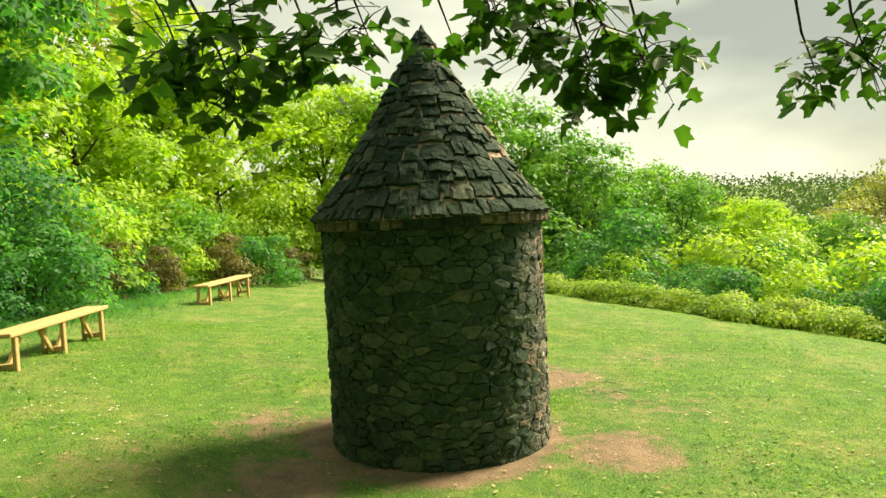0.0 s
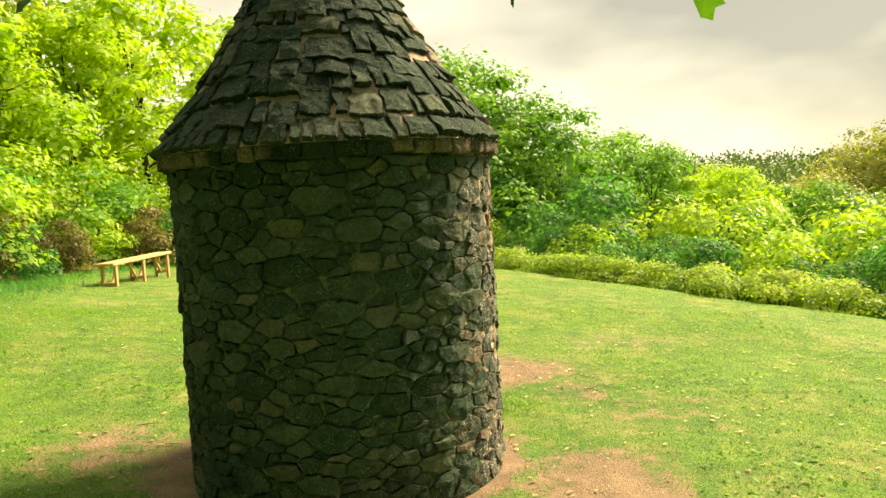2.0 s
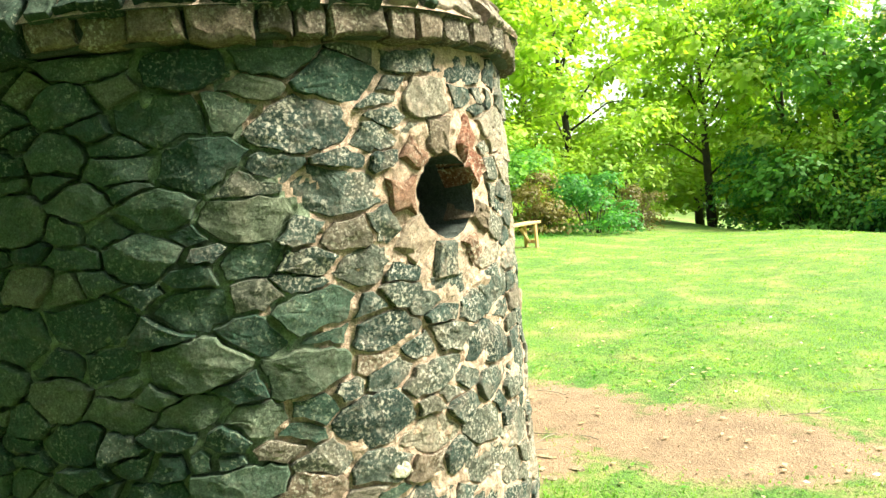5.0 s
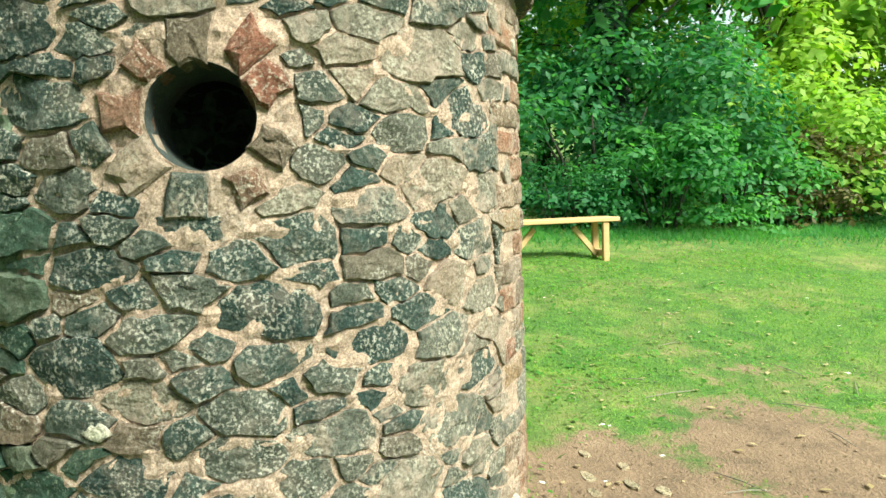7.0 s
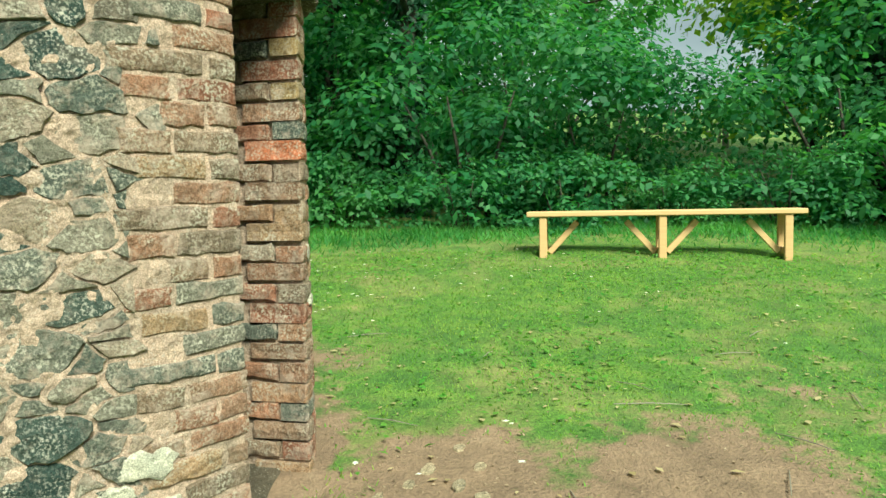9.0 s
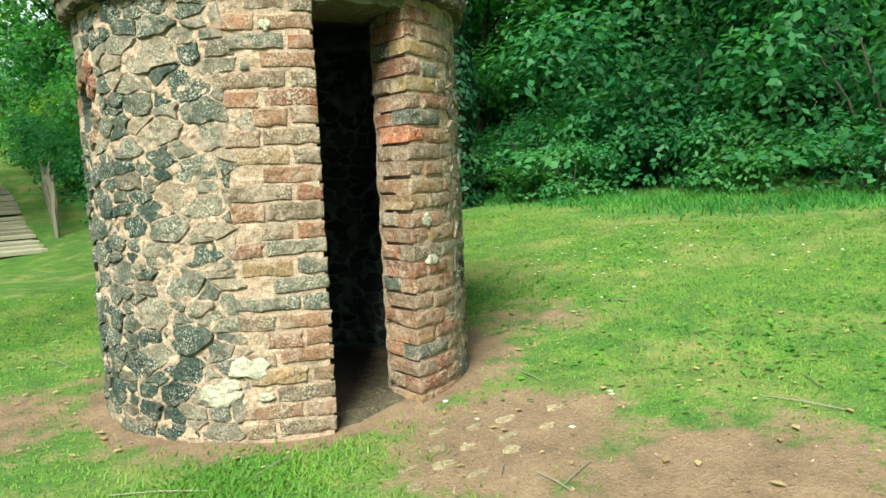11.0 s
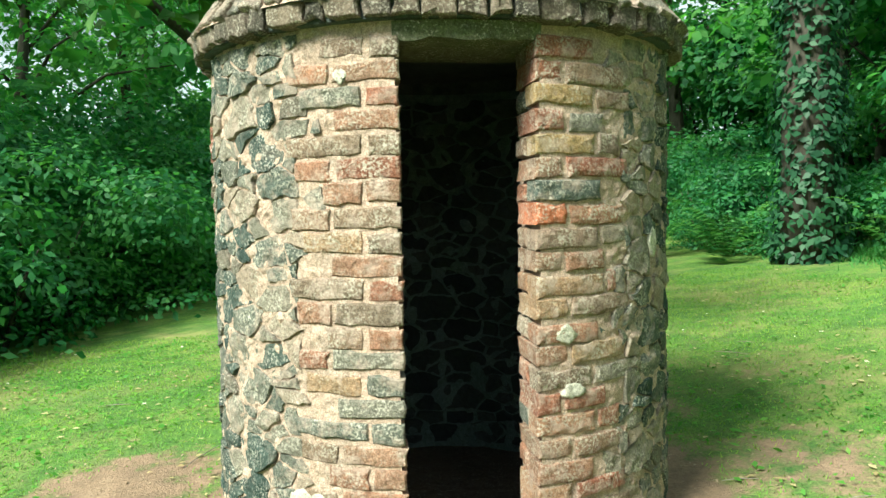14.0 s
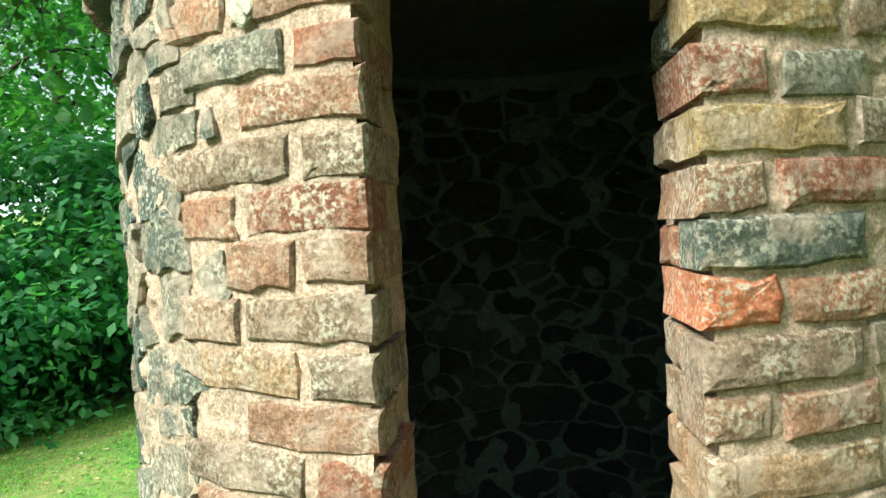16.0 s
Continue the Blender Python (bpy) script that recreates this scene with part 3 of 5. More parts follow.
stones = []
for poly in cells:
    hu, hz = sum(p[0] for p in poly) / len(poly) - HOLE_U, sum(p[1] for p in poly) / len(poly) - HOLE_Z
    hd = math.hypot(hu, hz)
    if hd < 0.4:
        if hd < 0.19:
            continue
        poly = clip(poly, -hu / hd, -hz / hd, -(hu * HOLE_U + hz * HOLE_Z) / hd - 0.205)
        if len(poly) < 3:
            continue
    mz = sum(p[1] for p in poly) / len(poly)
    mu = sum(p[0] for p in poly) / len(poly)
    if mu < 0.9:
        e = max(quoin_edge(min(p[1] for p in poly) + 0.01, 1), quoin_edge(max(p[1] for p in poly) - 0.01, 1))
        poly = clip(poly, -1, 0, -e - 0.012)
    if mu > GIRTH - 0.9:
        e = max(quoin_edge(min(p[1] for p in poly) + 0.01, -1), quoin_edge(max(p[1] for p in poly) - 0.01, -1))
        poly = clip(poly, 1, 0, GIRTH - e - 0.012)
    if len(poly) >= 3 and max(p[0] for p in poly) - min(p[0] for p in poly) > 0.03:
        near_door = min(mu, GIRTH - mu)
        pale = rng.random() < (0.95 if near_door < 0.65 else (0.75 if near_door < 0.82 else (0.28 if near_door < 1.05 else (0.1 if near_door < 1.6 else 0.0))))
        # Stones facing away from the door get the shade-tinted colours.
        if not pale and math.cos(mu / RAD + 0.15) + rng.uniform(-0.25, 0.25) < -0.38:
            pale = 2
        face_r = 0.854 + (0.002 if near_door < 1.2 else 0.0)
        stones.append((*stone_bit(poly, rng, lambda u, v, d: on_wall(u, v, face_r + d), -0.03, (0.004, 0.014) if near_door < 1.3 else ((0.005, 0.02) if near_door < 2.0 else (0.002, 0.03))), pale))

# jamb bricks: course by course, on the face and round into the reveal
door_dir = Matrix.Rotation(DOOR - radians(90), 4, "Z")
jamb = []
PITCH = 0.0705
for side in (1, -1):
    for k in range(24):
        z = -0.085 + PITCH * (k + 0.5)
        if z > DOOR_TOP + 0.03:
            continue
        reach = quoin_edge(z, side) - DOOR_HALF
        head = (k + (side > 0)) % 2
        first = (0.105 if head else 0.205) + rng.normal(0, 0.012)
        pieces = [(0.0, min(first, reach), 0.215 if head else 0.105, True)]
        if reach - first > 0.05:
            pieces.append((first, reach, 0.1, False))
        for s0, s1, deep, corner in pieces:
            w = s1 - s0 - (0.006 if corner else 0.012)
            um = DOOR_HALF + (s0 + s1) / 2 - (0.005 if corner else 0.001)
            bit, faces = block_bit(w, PITCH - 0.01 + rng.normal(0, 0.003), deep, rng, 0.008, 0.0024)
            out, dz, tip = rng.uniform(-0.001, 0.005), z + rng.normal(0, 0.003), rng.normal(0, 0.012)
            pts_ = []
            for px, py, pz in bit:
                u_ = um + px - (TAPER * py / 0.26 if side > 0 and corner else 0.0)
                pts_.append(door_dir @ Vector((-side * u_, math.sqrt(0.866 ** 2 - u_ * u_) + out - py, dz + pz + tip * px)))
            if side < 0:
                faces = [q_[::-1] for q_ in faces]
            mat = BRICK
            if side > 0 and corner and k == 16:
                mat = ORANGE_BRICK
            elif side > 0 and corner and k in (19, 21):
                mat = OCHRE_BRICK
            elif rng.random() < 0.12:
                mat = PALE_STONE
            jamb.append((pts_, faces, mat))
        # the rest of the reveal
        deep0 = (0.215 if head else 0.105) + 0.012
        if side > 0 and 0.262 - deep0 > 0.04:
            bit, faces = block_bit(0.262 - deep0 - 0.01, PITCH - 0.012, 0.06, rng, 0.008, 0.003)
            m = door_dir @ Matrix.Translation((-side * (DOOR_HALF - TAPER * (deep0 + 0.262) / 0.52 + rng.uniform(-0.005, 0.002)), 0.85 - (deep0 + 0.262) / 2, z)) @ Matrix.Rotation(radians(90) * side, 4, "Z")
            jamb.append((([m @ Vector(p) for p in bit]), faces, BRICK if rng.random() < 0.75 else PALE_STONE))

# splashes of white lime on the wall
lime = []
for pu, pz, pw, ph in ((-0.53, 0.2, 0.085, 0.042), (-0.61, 0.135, 0.04, 0.026), (-0.66, 0.1, 0.085, 0.045), (-0.47, 0.085, 0.028, 0.017), (0.30, 0.72, 0.035, 0.026), (0.32, 0.545, 0.045, 0.022), (0.74, 0.98, 0.03, 0.045), (-1.62, 0.62, 0.028, 0.018), (-1.42, 0.45, 0.03, 0.02), (-0.38, 1.49, 0.02, 0.022)):
    poly = [(pu + pw * math.cos(6.283 * q_ / 18) * rng.uniform(0.75, 1.3), pz + ph * math.sin(6.283 * q_ / 18) * rng.uniform(0.75, 1.3)) for q_ in range(18)]
    poly = [((p_[0]) % GIRTH, p_[1]) for p_ in poly]
    lime.append(stone_bit(poly, rng, lambda u, v, d: on_wall(u, v, 0.868 + d), -0.025, (0.001, 0.003), False))

# lintel over the door
lv, lf = [], []
for i in range(13):
    x = -0.216 + 0.036 * i
    yo = math.sqrt(0.862 ** 2 - x * x)
    for y, z in ((yo, DOOR_TOP + rng.uniform(-0.006, 0.012)), (yo + 0.012, WALL_TOP - 0.004), (0.5, WALL_TOP - 0.004), (0.5, DOOR_TOP)):
        lv.append(door_dir @ Vector((x, y, z)))
for i in range(12):
    for k in range(4):
        lf.append((4 * i + k, 4 * i + (k + 1) % 4, 4 * i + 4 + (k + 1) % 4, 4 * i + 4 + k))
lf += [(3, 2, 1, 0), (48, 49, 50, 51)]
LINTEL = masonry("mossy_lintel", [(0.0, (0.12, 0.125, 0.075)), (1.0, (0.12, 0.125, 0.075))], 0.5)
child("lintel", mesh_of("lintel", lv, lf, LINTEL), hut, "greenish weathered stone lintel")

# earth floor inside
fv = [(r_ * math.cos(2 * math.pi * k / 32), r_ * math.sin(2 * math.pi * k / 32), z_ + 0.006 * math.sin(3 * k)) for r_, z_ in ((0.74, -0.05), (0.9, -0.13)) for k in range(32)] + [(0, 0, -0.045)]
ff = [(k, (k + 1) % 32, 64) for k in range(32)] + [(32 + k, 32 + (k + 1) % 32, (k + 1) % 32, k) for k in range(32)]
child("floor", mesh_of("floor", fv, ff, SOIL), hut, "dark trodden earth floor")

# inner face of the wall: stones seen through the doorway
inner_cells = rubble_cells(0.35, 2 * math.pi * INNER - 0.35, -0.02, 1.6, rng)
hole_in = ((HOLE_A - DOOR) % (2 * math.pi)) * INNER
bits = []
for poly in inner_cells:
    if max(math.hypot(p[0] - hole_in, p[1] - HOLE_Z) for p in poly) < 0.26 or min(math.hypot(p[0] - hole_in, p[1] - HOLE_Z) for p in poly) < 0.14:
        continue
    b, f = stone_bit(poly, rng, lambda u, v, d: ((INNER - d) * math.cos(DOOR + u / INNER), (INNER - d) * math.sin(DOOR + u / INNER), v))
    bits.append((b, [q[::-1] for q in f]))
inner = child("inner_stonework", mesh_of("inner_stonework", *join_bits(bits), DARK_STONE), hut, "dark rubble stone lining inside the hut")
tagged(inner, kind="stuff")

# roof: a mortar cone with a slight bell, and slabs laid over it
EAVE_R, EAVE_Z, APEX = 0.925, 1.712, 3.2


def roof_r(s):
    """Radius at s, 0 at the eaves to 1 at the tip."""
    return EAVE_R * (1 - s) * (1 - 0.26 * s * (1 - s) * 1.2) + 0.012


rv, rf = [], []
NR = 48
for i in range(22):
    s = i / 21
    for k in range(NR):
        a = 2 * math.pi * k / NR
        r = (roof_r(s) - 0.012) * (1 + 0.03 * noise.noise((3 * math.cos(a), 3 * math.sin(a), 6 * s)))
        rv.append((r * math.cos(a), r * math.sin(a), EAVE_Z - 0.01 + s * (APEX - EAVE_Z - 0.01)))
for i in range(21):
    for k in range(NR):
        rf.append((i * NR + k, i * NR + (k + 1) % NR, (i + 1) * NR + (k + 1) % NR, (i + 1) * NR + k))
rf.append(tuple(21 * NR + k for k in range(NR)))
base0 = len(rv)
for k in range(NR):
    a = 2 * math.pi * k / NR
    rv.append((0.5 * math.cos(a), 0.5 * math.sin(a), EAVE_Z - 0.02))
rf += [(k, base0 + k, base0 + (k + 1) % NR, (k + 1) % NR) for k in range(NR)]
rf.append(tuple(base0 + k for k in range(NR))[::-1])
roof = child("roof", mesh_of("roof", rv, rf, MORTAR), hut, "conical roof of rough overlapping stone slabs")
# The underside takes the shade-darkened colour.
roof.data.materials.append(INNER_SHADE)
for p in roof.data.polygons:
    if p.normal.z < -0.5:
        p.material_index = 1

slabs = []
RISE = APEX - EAVE_Z
s, row = 0.0, 0
while s < 0.93:
    step = rng.uniform(0.042, 0.075) * (1.1 - 0.4 * s)
    r = roof_r(s + step / 2)
    lean = math.atan2(roof_r(s) - roof_r(min(1, s + step)), step * RISE)
    tall = step * RISE / math.cos(lean)
    a = rng.uniform(0, 1)
    a_end = a + 2 * math.pi
    while a < a_end - 0.02:
        w = min(float(rng.choice([0.06, 0.085, 0.11, 0.15, 0.21])) * rng.uniform(0.85, 1.15), r * 1.1 + 0.02)
        da = min(w / max(r, 0.03), a_end - a)
        mid = a + da / 2
        bedded = math.cos(mid - radians(70)) > 0.15
        w = da * r - (rng.uniform(0.008, 0.022) if bedded else 0.005)
        a += da
        if w < 0.02 or (bedded and row > 0):
            continue
        up, low = tall * rng.uniform(0.6, 0.78), -tall * (rng.uniform(0.42, 0.62) if row else 0.5)
        shift = (0.22 * tall * math.sin(2.3 * mid + 1.7 * row) + rng.normal(0, 0.014)) if row else 0.004
        k1, k2, k3 = rng.uniform(-0.16, 0.1, 3)
        poly = [(-w / 2, low * (1 + k1)), (w * rng.uniform(-0.25, 0.25), low * (1 + rng.uniform(-0.2, 0.15))), (w / 2, low * (1 + k2)), (w / 2 * (1 + k3), up), (-w / 2 * (1 + rng.uniform(-0.2, 0.1)), up * rng.uniform(0.85, 1.1))]
        tip, s_mid = rng.uniform(0.0, 0.06) if bedded else rng.uniform(0.05, 0.2), s + step / 2

        def on_roof(u, v, d):
            f = min(1.02, s_mid + (v + shift) * math.cos(lean) / RISE)
            e = d - tip * (v - up * 0.4) - 0.006
            rr = max(0.004, roof_r(min(1.0, f)) + e * math.cos(lean))
            an = mid + u / max(r, 0.03)
            return (rr * math.cos(an), rr * math.sin(an), EAVE_Z + f * RISE + e * math.sin(lean))
        slabs.append((*stone_bit(poly, rng, on_roof, -0.035, (0.004, 0.012) if bedded else (0.006, 0.02), True), EAVE_Z + s_mid * RISE, mid))
    s += step
    row += 1
# the door side is rubble bedded in mortar, following the cone
SLANT = math.hypot(RISE, EAVE_R)
lean = math.atan2(EAVE_R, RISE)
for poly in rubble_cells(-1.42 * 0.62, 1.42 * 0.62, 0.09, SLANT * 0.94, rng, None, ((0.1, 0.12), (0.075, 0.4), (0.055, 0.5), (0.036, 0.4)), 0.006, 1.5):

    def on_cone(u, v, d):
        f = min(1.0, v / SLANT)
        rr = max(0.006, roof_r(f) + (d - 0.012) * math.cos(lean))
        an = radians(70) + u / 0.62
        return (rr * math.cos(an), rr * math.sin(an), EAVE_Z + f * RISE + d * math.sin(lean))
    mu, mv = sum(p[0] for p in poly) / len(poly), sum(p[1] for p in poly) / len(poly)
    slabs.append((*stone_bit(poly, rng, on_cone, -0.03, (0.004, 0.016)), EAVE_Z + mv / SLANT * RISE, radians(70) + mu / 0.62))
cap_v, cap_f = tube([(0, 0, APEX - 0.15), (0.003, 0, APEX - 0.07), (0.002, 0.003, APEX + 0.012)], [0.078, 0.042, 0.007], 11)
child("finial_stone", mesh_of("finial_stone", cap_v, cap_f, SLATE), roof, "rounded tip stone of the cone")

# eaves course of bricks on edge
# The ring's core takes the shade-darkened colour of the inside.
eaves = child("eaves_course", mesh_of("eaves_course", *join_bits([([(r * math.cos(2 * math.pi * k / 48), r * math.sin(2 * math.pi * k / 48), z) for r, z in ((0.6, WALL_TOP), (0.895, WALL_TOP), (0.895, EAVE_Z - 0.004), (0.6, EAVE_Z - 0.004)) for k in range(48)],
    [(j * 48 + k, j * 48 + (k + 1) % 48, ((j + 1) % 4) * 48 + (k + 1) % 48, ((j + 1) % 4) * 48 + k) for j in range(4) for k in range(48)])]), INNER_SHADE), hut, "projecting ring of old bricks under the roof")
eave_bits = []
a = 0.0
while a < 2 * math.pi - 0.02:
    w = min(float(rng.choice([0.075, 0.09, 0.11, 0.14])) + rng.uniform(-0.01, 0.01), (2 * math.pi - a) * 0.92)
    da = w / 0.92
    bit, faces = block_bit(max(0.02, w - 0.01), EAVE_Z - WALL_TOP + rng.normal(0, 0.004), 0.07, rng, 0.008, 0.004)
    m = Matrix.Rotation(a + da / 2 + radians(90), 4, "Z") @ Matrix.Translation((0, -(0.918 + rng.uniform(-0.006, 0.01)), (EAVE_Z + WALL_TOP) / 2 + rng.normal(0, 0.003)))
    eave_bits.append(([m @ Vector(p) for p in bit], faces))
    a += da

# ring of bricks round the porthole
port_bits = []
ring_n = 9
for k in range(ring_n):
    mid = 2 * math.pi * (k + 0.5 + rng.uniform(-0.14, 0.14)) / ring_n
    long_ = rng.uniform(0.062, 0.105)
    rc = HOLE_R + long_ / 2 + rng.uniform(-0.006, 0.012)
    bit, faces = block_bit(2 * math.pi * (HOLE_R + 0.03) / ring_n * rng.uniform(0.68, 0.98), long_, 0.1, rng, 0.011, 0.006)
    cant = rng.normal(0, 0.16)
    pts_ = []
    for px, py, pz in bit:
        qx, qz = px * math.cos(cant) - pz * math.sin(cant), px * math.sin(cant) + pz * math.cos(cant)
        pts_.append(on_wall(HOLE_U + (rc + qz) * math.cos(mid) + qx * math.sin(mid), HOLE_Z + (rc + qz) * math.sin(mid) - qx * math.cos(mid), 0.873 - py))
    port_bits.append((pts_, faces, PORT_BRICK if rng.random() < 0.75 else PALE_STONE))


# ---- benches ----
def bench(at, turn, label):
    """A plank seat on three braced trestles; its length lies along y."""
    ob = thing("bench", label, "bench", at, turn, "wooden benches on the lawn")
    L, H = 2.27, 0.42
    child("seat", mesh_of("seat", *box_bit(-0.15, 0.15, -L / 2, L / 2, H - 0.045, H, 0.008), PINE), ob)
    for y in (-L / 2 + 0.14, 0.0, L / 2 - 0.14):
        for x in (-0.11, 0.11):
            child("leg", mesh_of("leg", *box_bit(x - 0.022, x + 0.022, y - 0.032, y + 0.032, -0.06, H - 0.045), PINE), ob)
        child("stretcher", mesh_of("stretcher", *box_bit(-0.088, 0.088, y - 0.035, y + 0.035, 0.04, 0.1), PINE), ob)
    for y, d in ((-L / 2 + 0.14, 1), (0.0, -1), (0.0, 1), (L / 2 - 0.14, -1)):
        v, f = box_bit(-0.02, 0.02, -0.025, 0.025, 0.0, 0.36, 0.004)
        m = Matrix.Translation((0.0, y + d * 0.05, 0.06)) @ Matrix.Rotation(-d * radians(42), 4, "X")
        child("brace", mesh_of("brace", [m @ p for p in v], f, PINE), ob)
    return ob


bench((-4.42, 8.52, gz(-4.42, 8.52) - 0.03), 1, "long pale new pine bench with braced legs beside bushes")
bench((-4.4, 15.2, gz(-4.4, 15.2)), -6, "long pale new pine bench on the lawn, further down the bushes")


# ---- trees and bushes ----
def tree_meshes(name, seed, tall, spread, leaf, count, size, stem=0.3, low=0.25):
    """A trunk with limbs and a crown of leafy lobes: two meshes, standing at the origin."""
    r = np.random.default_rng(seed)
    bits, lobes = [], []
    lean = r.normal(0, 0.04, 2) * tall
    spine = [(0, 0, -0.4), (lean[0] * 0.3, lean[1] * 0.3, tall * 0.25), (lean[0] * 0.7, lean[1] * 0.7, tall * 0.55), (lean[0], lean[1], tall * 0.88)]
    bits.append(tube(spine, [stem * 0.6, stem * 0.45, stem * 0.3, stem * 0.08], 9))
    n = 26
    for k in range(n):
        f = low + (1 - low) * (k + 0.5) / n
        a = k * 2.4 + r.normal(0, 0.3)
        reach = spread * (0.35 + 0.75 * math.sin(math.pi * min(1, (f - low) / (1 - low) * 0.85 + 0.12))) * r.uniform(0.55, 1.0)
        z = tall * f
        p0 = Vector((lean[0] * f, lean[1] * f, z * 0.72))
        p2 = Vector((lean[0] * f + reach * math.cos(a), lean[1] * f + reach * math.sin(a), z + r.uniform(-0.03, 0.05) * tall))
        p1 = (p0 + p2) / 2 + Vector((0, 0, 0.05 * tall))
        if k % 2 == 0:
            bits.append(tube([p0, p1, p2], [stem * 0.16, stem * 0.1, stem * 0.02], 5))
        lr = spread * r.uniform(0.26, 0.46)
        lobes.append((*p2, lr, lr * r.uniform(0.55, 0.8)))
        lobes.append((*((p0 + p2 * 2) / 3), lr * 0.8, lr * 0.55))
    lobes.append((lean[0], lean[1], tall * 0.93, spread * 0.3, spread * 0.26))
    c, nrm = cloud(lobes, count, size, r, 0.6)
    v, q = leaf_quads(c, nrm, size * r.uniform(0.6, 1.3, count), r, 0.42)
    deep = count // 12
    c2, n2 = cloud([(x_, y_, z_, a_ * 0.5, b_ * 0.5) for x_, y_, z_, a_, b_ in lobes], deep, size, r, 0.2)
    v2, q2 = leaf_quads(c2, n2, size * r.uniform(1.8, 2.8, deep), r)
    v, q = np.vstack([v, v2]), np.vstack([q, q2 + len(v)])
    trunk_me = mesh_of(name + "_trunk", *join_bits(bits), BARK, True)
    crown_me = fast_mesh(name + "_crown", v, q, leaf)
    crown_me["tall"] = float(v[:, 2].max())
    return trunk_me, crown_me


def bush_mesh(name, seed, wide, tall, leaf, count, size):
    r = np.random.default_rng(seed)
    lobes = []
    for k in range(20):
        a, d = r.uniform(0, 2 * math.pi), wide * math.sqrt(r.random()) * 0.75
        lr = wide * r.uniform(0.2, 0.42)
        lobes.append((d * math.cos(a), d * math.sin(a), r.uniform(0.08, 0.8) * tall * (1 - 0.4 * d / wide), lr, lr * 0.75))
    c, nrm = cloud(lobes, count, size, r, 0.5)
    c[:, 2] = np.abs(c[:, 2] + 0.05)
    low = r.random(count) < 0.14
    c[low, 2] *= 0.25
    c[low, :2] *= 1.12
    v, q = leaf_quads(c, nrm, size * r.uniform(0.6, 1.3, count), r, 0.45)
    stems = []
    for k in range(7):
        a = k * 0.9
        stems.append(tube([(0.1 * math.cos(a), 0.1 * math.sin(a), -0.2), (wide * 0.25 * math.cos(a), wide * 0.25 * math.sin(a), tall * 0.3), (wide * 0.4 * math.cos(a), wide * 0.4 * math.sin(a), tall * 0.5)], [0.022, 0.014, 0.005], 5))
    return mesh_of(name + "_stems", *join_bits(stems), BARK, True), fast_mesh(name + "_leaves", v, q, leaf)


TREES = {
    "bright": [tree_meshes("bright", 1, 9, 3.3, LEAF_BRIGHT, 8000, 0.2, 0.3, 0.1), tree_meshes("bright_b", 2, 7.5, 2.9, LEAF_BRIGHT, 8000, 0.18, 0.3, 0.08)],
    "mid": [tree_meshes("mid", 3, 10, 3.6, LEAF_MID, 8000, 0.22, 0.3, 0.1), tree_meshes("mid_b", 4, 8, 3.2, LEAF_MID, 8000, 0.2, 0.3, 0.06)],
    "dark": [tree_meshes("dark", 5, 9, 3.2, LEAF_GREEN, 6000, 0.15, 0.35, 0.3), tree_meshes("dark_b", 6, 8, 3.0, LEAF_GREEN, 6000, 0.15, 0.3, 0.2)],
    "olive": [tree_meshes("olive", 7, 11, 3.4, LEAF_OLIVE, 6500, 0.2)],
    "blossom": [tree_meshes("blossom", 8, 5, 2.6, BLOSSOM, 6000, 0.13)],
}
BUSHES = {
    "bright": [bush_mesh("bush_bright", 21, 1.3, 1.7, LEAF_BRIGHT, 3600, 0.1), bush_mesh("bush_bright_b", 22, 1.1, 1.4, LEAF_MID, 3600, 0.09)],
    "dark": [bush_mesh("bush_dark", 23, 1.4, 1.9, LEAF_DARK, 4000, 0.082), bush_mesh("bush_dark_b", 24, 1.1, 1.5, LEAF_DARK, 3600, 0.078)],
    "mid": [bush_mesh("bush_mid", 25, 1.3, 1.8, LEAF_GREEN, 4200, 0.085)],
    "russet": [bush_mesh("bush_russet", 26, 1.2, 1.6, LEAF_BROWN, 4000, 0.075)],
    "hedge": [bush_mesh("bush_hedge", 27, 1.3, 1.2, LEAF_HEDGE, 3200, 0.085), bush_mesh("bush_hedge_b", 28, 1.2, 1.0, LEAF_HEDGE, 3200, 0.085)],
    "tall_bright": [bush_mesh("bush_tall_bright", 31, 1.3, 1.7, LEAF_BRIGHT, 6000, 0.068), bush_mesh("bush_tall_bright_b", 32, 1.3, 1.7, LEAF_MID, 6000, 0.066)],
    "tall_mid": [bush_mesh("bush_tall_mid", 33, 1.3, 1.8, LEAF_GREEN, 6000, 0.064)],
    "tall_dark": [bush_mesh("bush_tall_dark", 34, 1.4, 1.9, LEAF_DARK, 6000, 0.06)],
}
TREE_LABELS = {"bright": "broadleaf tree with fresh yellow-green spring leaves", "mid": "broadleaf tree with full green crown", "dark": "shady dark green broadleaf tree at the wood's edge",
               "olive": "tall thin olive-brown tree coming into leaf", "blossom": "hawthorn tree covered in white blossom"}
BUSH_LABELS = {"bright": "bright green leafy bush at the lawn's edge", "dark": "dark green shrub in the shade of trees", "mid": "dense green shrub at the edge of the lawn",
               "russet": "brownish russet shrub at the edge of the lawn", "hedge": "low yellow-green hedge bush below the lawn"}
prng = np.random.default_rng(5)


